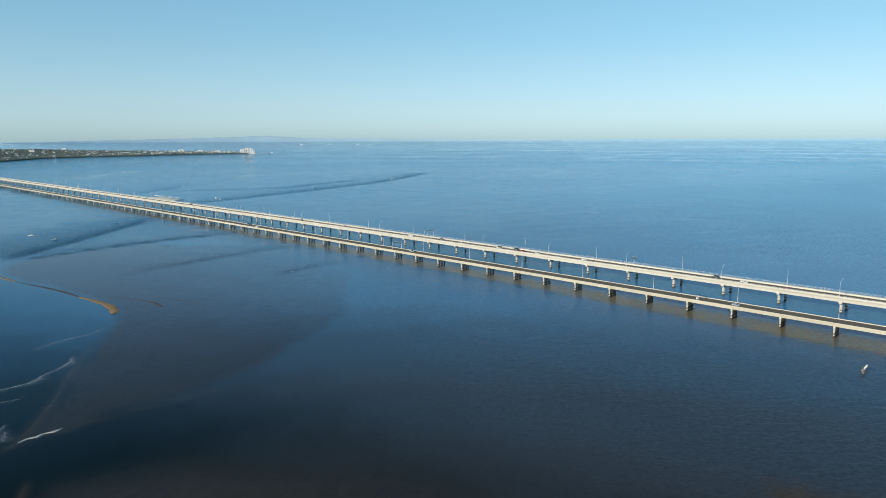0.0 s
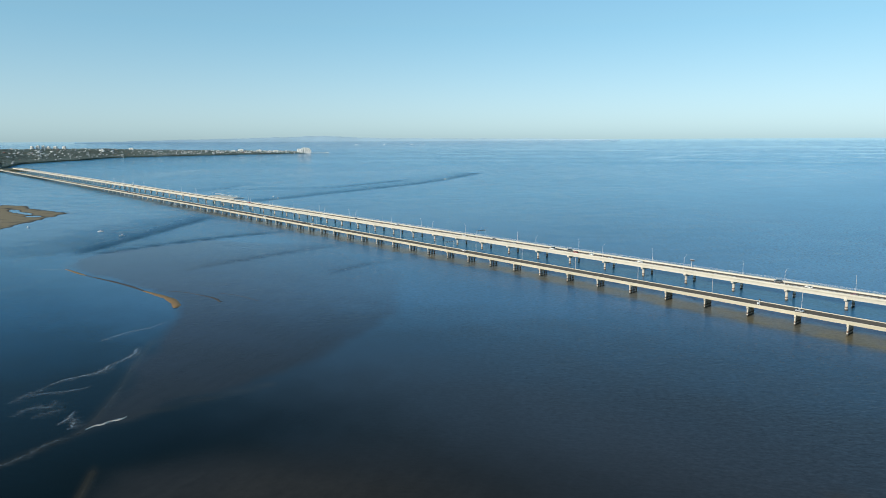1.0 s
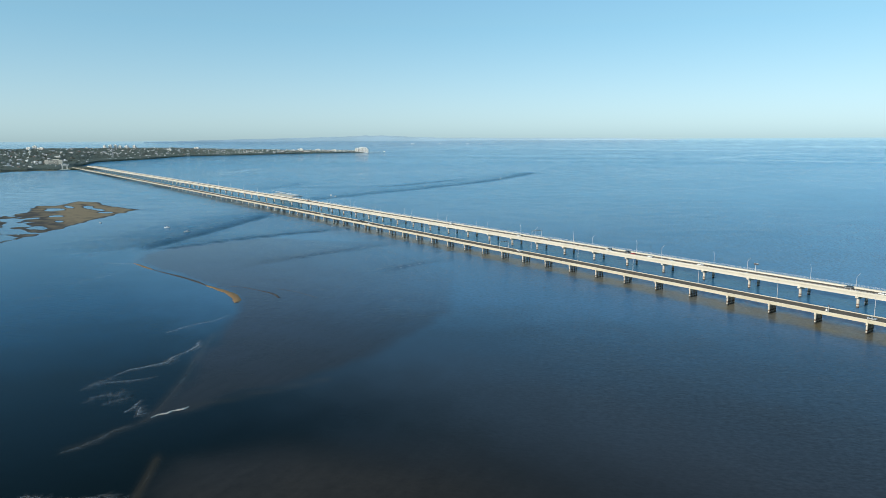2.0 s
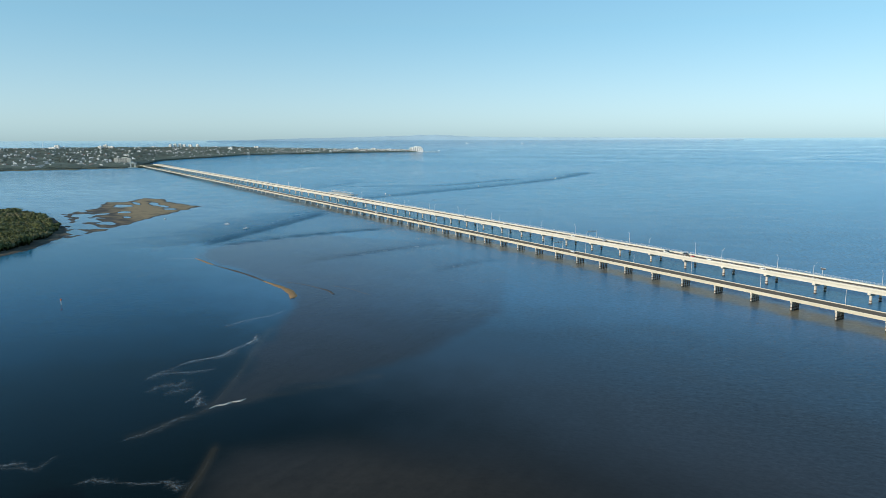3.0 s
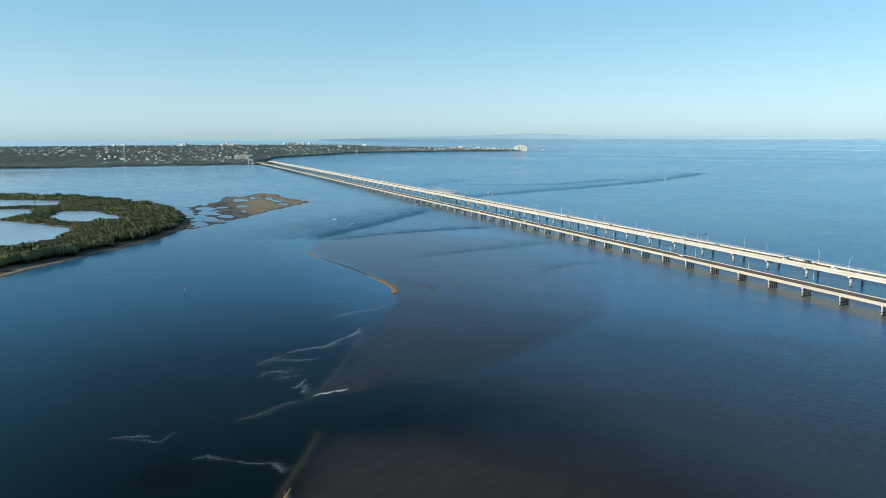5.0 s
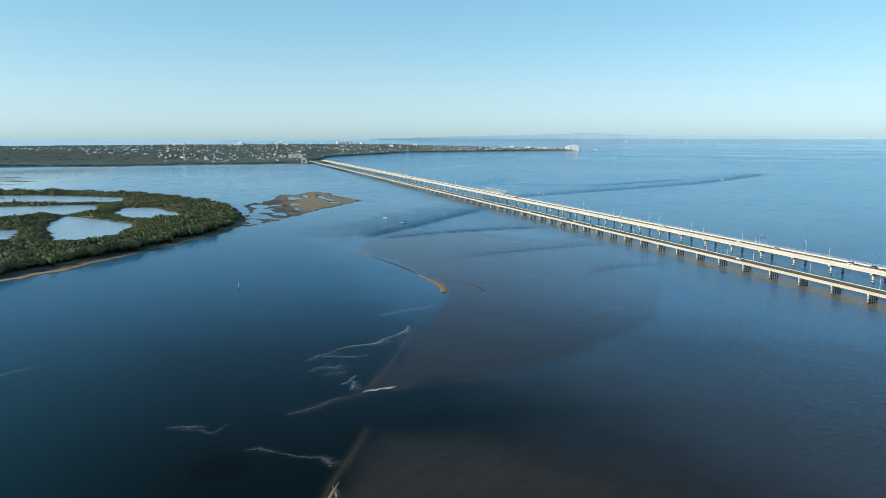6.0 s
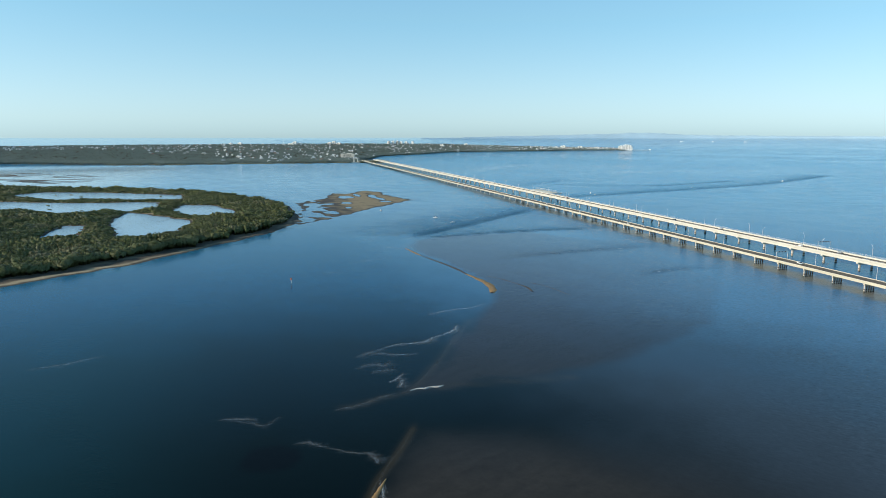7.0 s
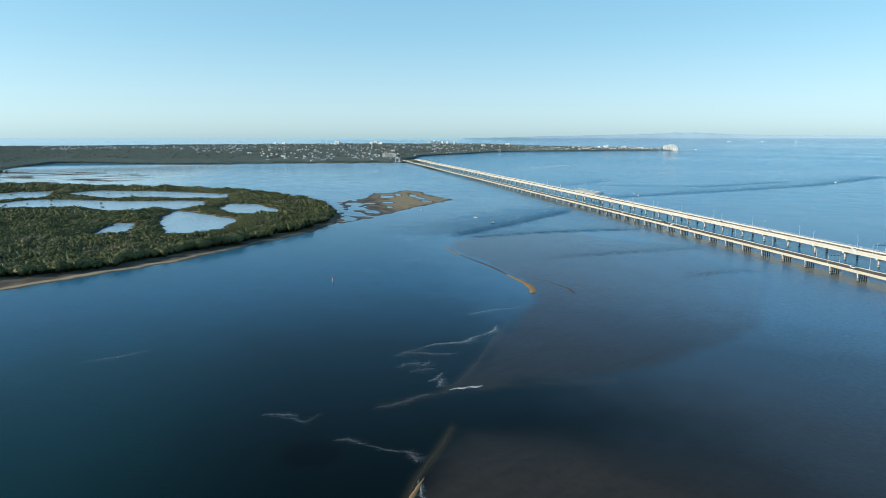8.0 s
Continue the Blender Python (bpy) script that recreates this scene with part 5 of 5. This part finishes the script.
# ---- fishing platform beside the walkway ----
def platform():
    z = FAR_TOP - 1.1
    t = thing("fishing_platform", "long pale fishing platform with shelters beside the walkway", "platform", (FAR_X + 17.6, 1043.7, z + 0.5))
    part("deck", boxes(((17.5, 96, 0.5), (9.0, 48, -0.25)), bevel=0.05), CONCRETE_NEW, t)
    for i in range(9):
        part("pile", rods(((16.0, 4 + 11 * i, -z - 1), (16.0, 4 + 11 * i, -0.4), 0.45)), PIER, t)
    for y in (14, 40, 66, 86):
        s = part("shelter_roof", boxes(((7.0, 12.5, 0.35), (11.0, y, 3.2)), bevel=0.05), ROOF_PALE, t)
        for dx in (-3.0, 3.0):
            for dy in (-5.6, 5.6):
                part("post", rods(((11 + dx, y + dy, 0.0), (11 + dx, y + dy, 3.1), 0.15)), GALV, s)
    for i in range(2):
        part("railing", boxes(((0.12, 96, 0.14), (17.6, 48, 0.55 + 0.6 * i))), GALV, t)
    part("end_rail", boxes(((17.4, 0.1, 1.1), (9.0, 0.1, 0.55))), GALV, t)


platform()


# ---- marks and craft on the water ----
def beacon():
    t = thing("channel_beacon", "white channel beacon pole with an orange top mark", "beacon", (12.9, 484, 0))
    part("pile", rods(((0, 0, -2), (0, 0, 2.5), 0.22, 0.18), sides=12), WHITE_PAINT, t)
    part("platform", rods(((0, 0, 2.45), (0, 0, 2.55), 0.5), sides=12), GALV, t)
    part("top_mark", rods(((0, 0, 2.55), (0, 0, 3.7), 0.5, 0.5), sides=12), ORANGE, t, "orange cylindrical top mark")
    part("light", rods(((0, 0, 3.7), (0, 0, 4.0), 0.1), sides=8), DARK_METAL, t)


def old_piles():
    t = thing("old_pile_stump", "weathered timber piles with a pale leaning beam", "pile", (334, 65, 0))
    part("pile", rods(((0, 0, -2), (0.1, 0, 2.4), 0.42, 0.36), sides=10), TIMBER, t)
    part("pile", rods(((1.1, 0.5, -2), (1.1, 0.4, 2.9), 0.40, 0.34), sides=10), PILE, t)
    part("pile", rods(((0.5, -0.7, -2), (0.6, -0.6, 1.6), 0.36, 0.30), sides=10), PILE, t)
    bm = boxes(((0.65, 0.6, 3.6), (0, 0, 0)), bevel=0.08)
    bmesh.ops.transform(bm, matrix=pose(0.6, -0.45, 2.6, 20, 22, -40), verts=bm.verts[:])
    part("beam", bm, CREAM, t, "pale leaning concrete beam")
    part("brace", rods(((0.2, 0, 2.2), (2.3, -0.9, 4.3), 0.12, 0.1), sides=6), DARK_METAL, t)


def boat(name, words, at, turn, length, paint, canopy=True, mast=0.0):
    t = thing(name, words, "boat", at, turn, "small boats")
    bm = bmesh.new()
    secs = []
    for y, w, k in ((-0.5, 0.17, 0.0), (-0.2, 0.19, 0.0), (0.15, 0.17, 0.02), (0.38, 0.09, 0.06), (0.5, 0.01, 0.1)):
        secs.append([bm.verts.new((x * length, y * length, z)) for x, z in ((-w, 0.62 + k * length * 0.5), (-w * 0.75, -0.1), (0, -0.3), (w * 0.75, -0.1), (w, 0.62 + k * length * 0.5))])
    for a, b in zip(secs[:-1], secs[1:]):
        for i in range(4):
            bm.faces.new((a[i], a[i + 1], b[i + 1], b[i]))
        bm.faces.new((a[4], a[0], b[0], b[4]))
    bm.faces.new(secs[0])
    bmesh.ops.recalc_face_normals(bm, faces=bm.faces[:])
    part("hull", bm, paint, t)
    part("console", boxes(((length * 0.14, length * 0.2, 0.9), (0, -0.02 * length, 1.0)), bevel=0.08), WHITE_PAINT, t)
    if canopy:
        part("canopy", boxes(((length * 0.26, length * 0.3, 0.1), (0, -0.03 * length, 2.15)), bevel=0.03), DARK_METAL, t)
        for sx in (-1, 1):
            part("post", rods(((sx * length * 0.11, 0, 0.6), (sx * length * 0.11, 0, 2.1), 0.05)), GALV, t)
    part("outboard", boxes(((0.45, 0.5, 0.9), (0, -0.52 * length, 0.7)), bevel=0.1), DARK_METAL, t)
    if mast:
        part("mast", rods(((0, 0.1 * length, 0.5), (0, 0.1 * length, mast), 0.12, 0.07)), WHITE_PAINT, t)
        bm = bmesh.new()
        v = [bm.verts.new(c) for c in ((0.04, 0.08 * length, 1.6), (0.04, -0.42 * length, 1.7), (0.04, 0.09 * length, mast - 0.3), (-0.04, 0.08 * length, 1.6), (-0.04, -0.42 * length, 1.7), (-0.04, 0.09 * length, mast - 0.3))]
        for f in ((0, 1, 2), (5, 4, 3), (0, 3, 4, 1), (1, 4, 5, 2), (2, 5, 3, 0)):
            bm.faces.new([v[i] for i in f])
        part("sail", bm, WHITE_PAINT, t, "white triangular sail")
    return t


beacon()
old_piles()
boat("fishing_boat", "small white fishing boat anchored in the channel", (209.4, 844.9, 0), 60, 6.0, WHITE_PAINT)
boat("fishing_boat", "white runabout with a dark canopy in the channel", (217.3, 789.1, 0), 100, 6.8, WHITE_PAINT)
boat("fishing_boat", "small pale dinghy off the sand flat", (154.1, 947.8, 0), 20, 4.6, SILVER_PAINT, False)
boat("sailing_boat", "small white sailing boat beyond the bridges", (583.5, 1144.5, 0), 30, 3.6, WHITE_PAINT, False, 3.2)
boat("sailing_boat", "small white sailing boat beyond the bridges", (575.6, 1111.5, 0), 70, 3.4, WHITE_PAINT, False, 2.8)
boat("sailing_boat", "distant white sailing boat on the open bay", (1172.8, 1329.5, 0), 20, 5.0, WHITE_PAINT, False, 4.6)
boat("sailing_boat", "distant white sailing boat on the open bay", (848.7, 1213.4, 0), 120, 4.6, WHITE_PAINT, False, 4.0)


# ---- far hills and ships on the horizon ----
# the haze of distance is painted into the hills' base colour
HILL = weathered("hazy_blue_hills", (0.34, 0.48, 0.58), (0.37, 0.50, 0.60), 0.0006, 1.0, 0.003, 0.0, shine=0.0)


def hills():
    az = np.arange(12, 56, 0.1)
    el = np.interp(az, (12.29, 20.39, 25.46, 28.5, 30.03, 31.55, 34.08, 36.61, 42.69, 50.8, 56.87), (-0.1, 0.10, 0.20, 0.28, 0.36, 0.34, 0.22, 0.14, 0.09, 0.04, -0.1)) + 0.025 * waves(az * 20, az * 0, 30, 91)
    d = 60000.0
    top = far(polar(az, d, EYE + d * np.tan(np.radians(np.maximum(el, -0.1)))))
    foot = far(polar(az, d, -60.0))
    back = far(polar(az, 160000.0, -60.0))
    n = len(az)
    i = np.arange(n - 1)
    faces = np.concatenate([np.stack([i, i + 1, n + i + 1, n + i], 1), np.stack([n + i, n + i + 1, 2 * n + i + 1, 2 * n + i], 1)])
    me = array_mesh("distant_hills", np.concatenate([foot, top, back]), faces, True)
    tagged(link_mesh("distant_hills", me, HILL), "low hazy blue hills beyond the bay", "hills", kind="structure")


hills()


def ship(az, d, length):
    t = thing("cargo_ship", "tiny white ship far out on the horizon", "ship", group="ships on the horizon")
    p = polar(az, d, 0.0)
    k = float(far_scale(d))
    part("hull", boxes(((length, length * 0.14, length * 0.08), (0, 0, length * 0.03)), bevel=0.5), WHITE_PAINT, t)
    part("superstructure", boxes(((length * 0.18, length * 0.12, length * 0.12), (-length * 0.32, 0, length * 0.12)), bevel=0.4), WHITE_PAINT, t)
    part("funnel", rods(((-length * 0.36, 0, length * 0.16), (-length * 0.36, 0, length * 0.24), length * 0.02)), ORANGE, t)
    t.matrix_basis = pose(*far(p), 0, 0, -az)
    t.scale = (k, k, k)


for az, d, length in ((33.98, 17000, 70), (36.31, 17000, 52), (38.64, 16000, 60), (39.65, 16000, 45)):
    ship(az, d, length)
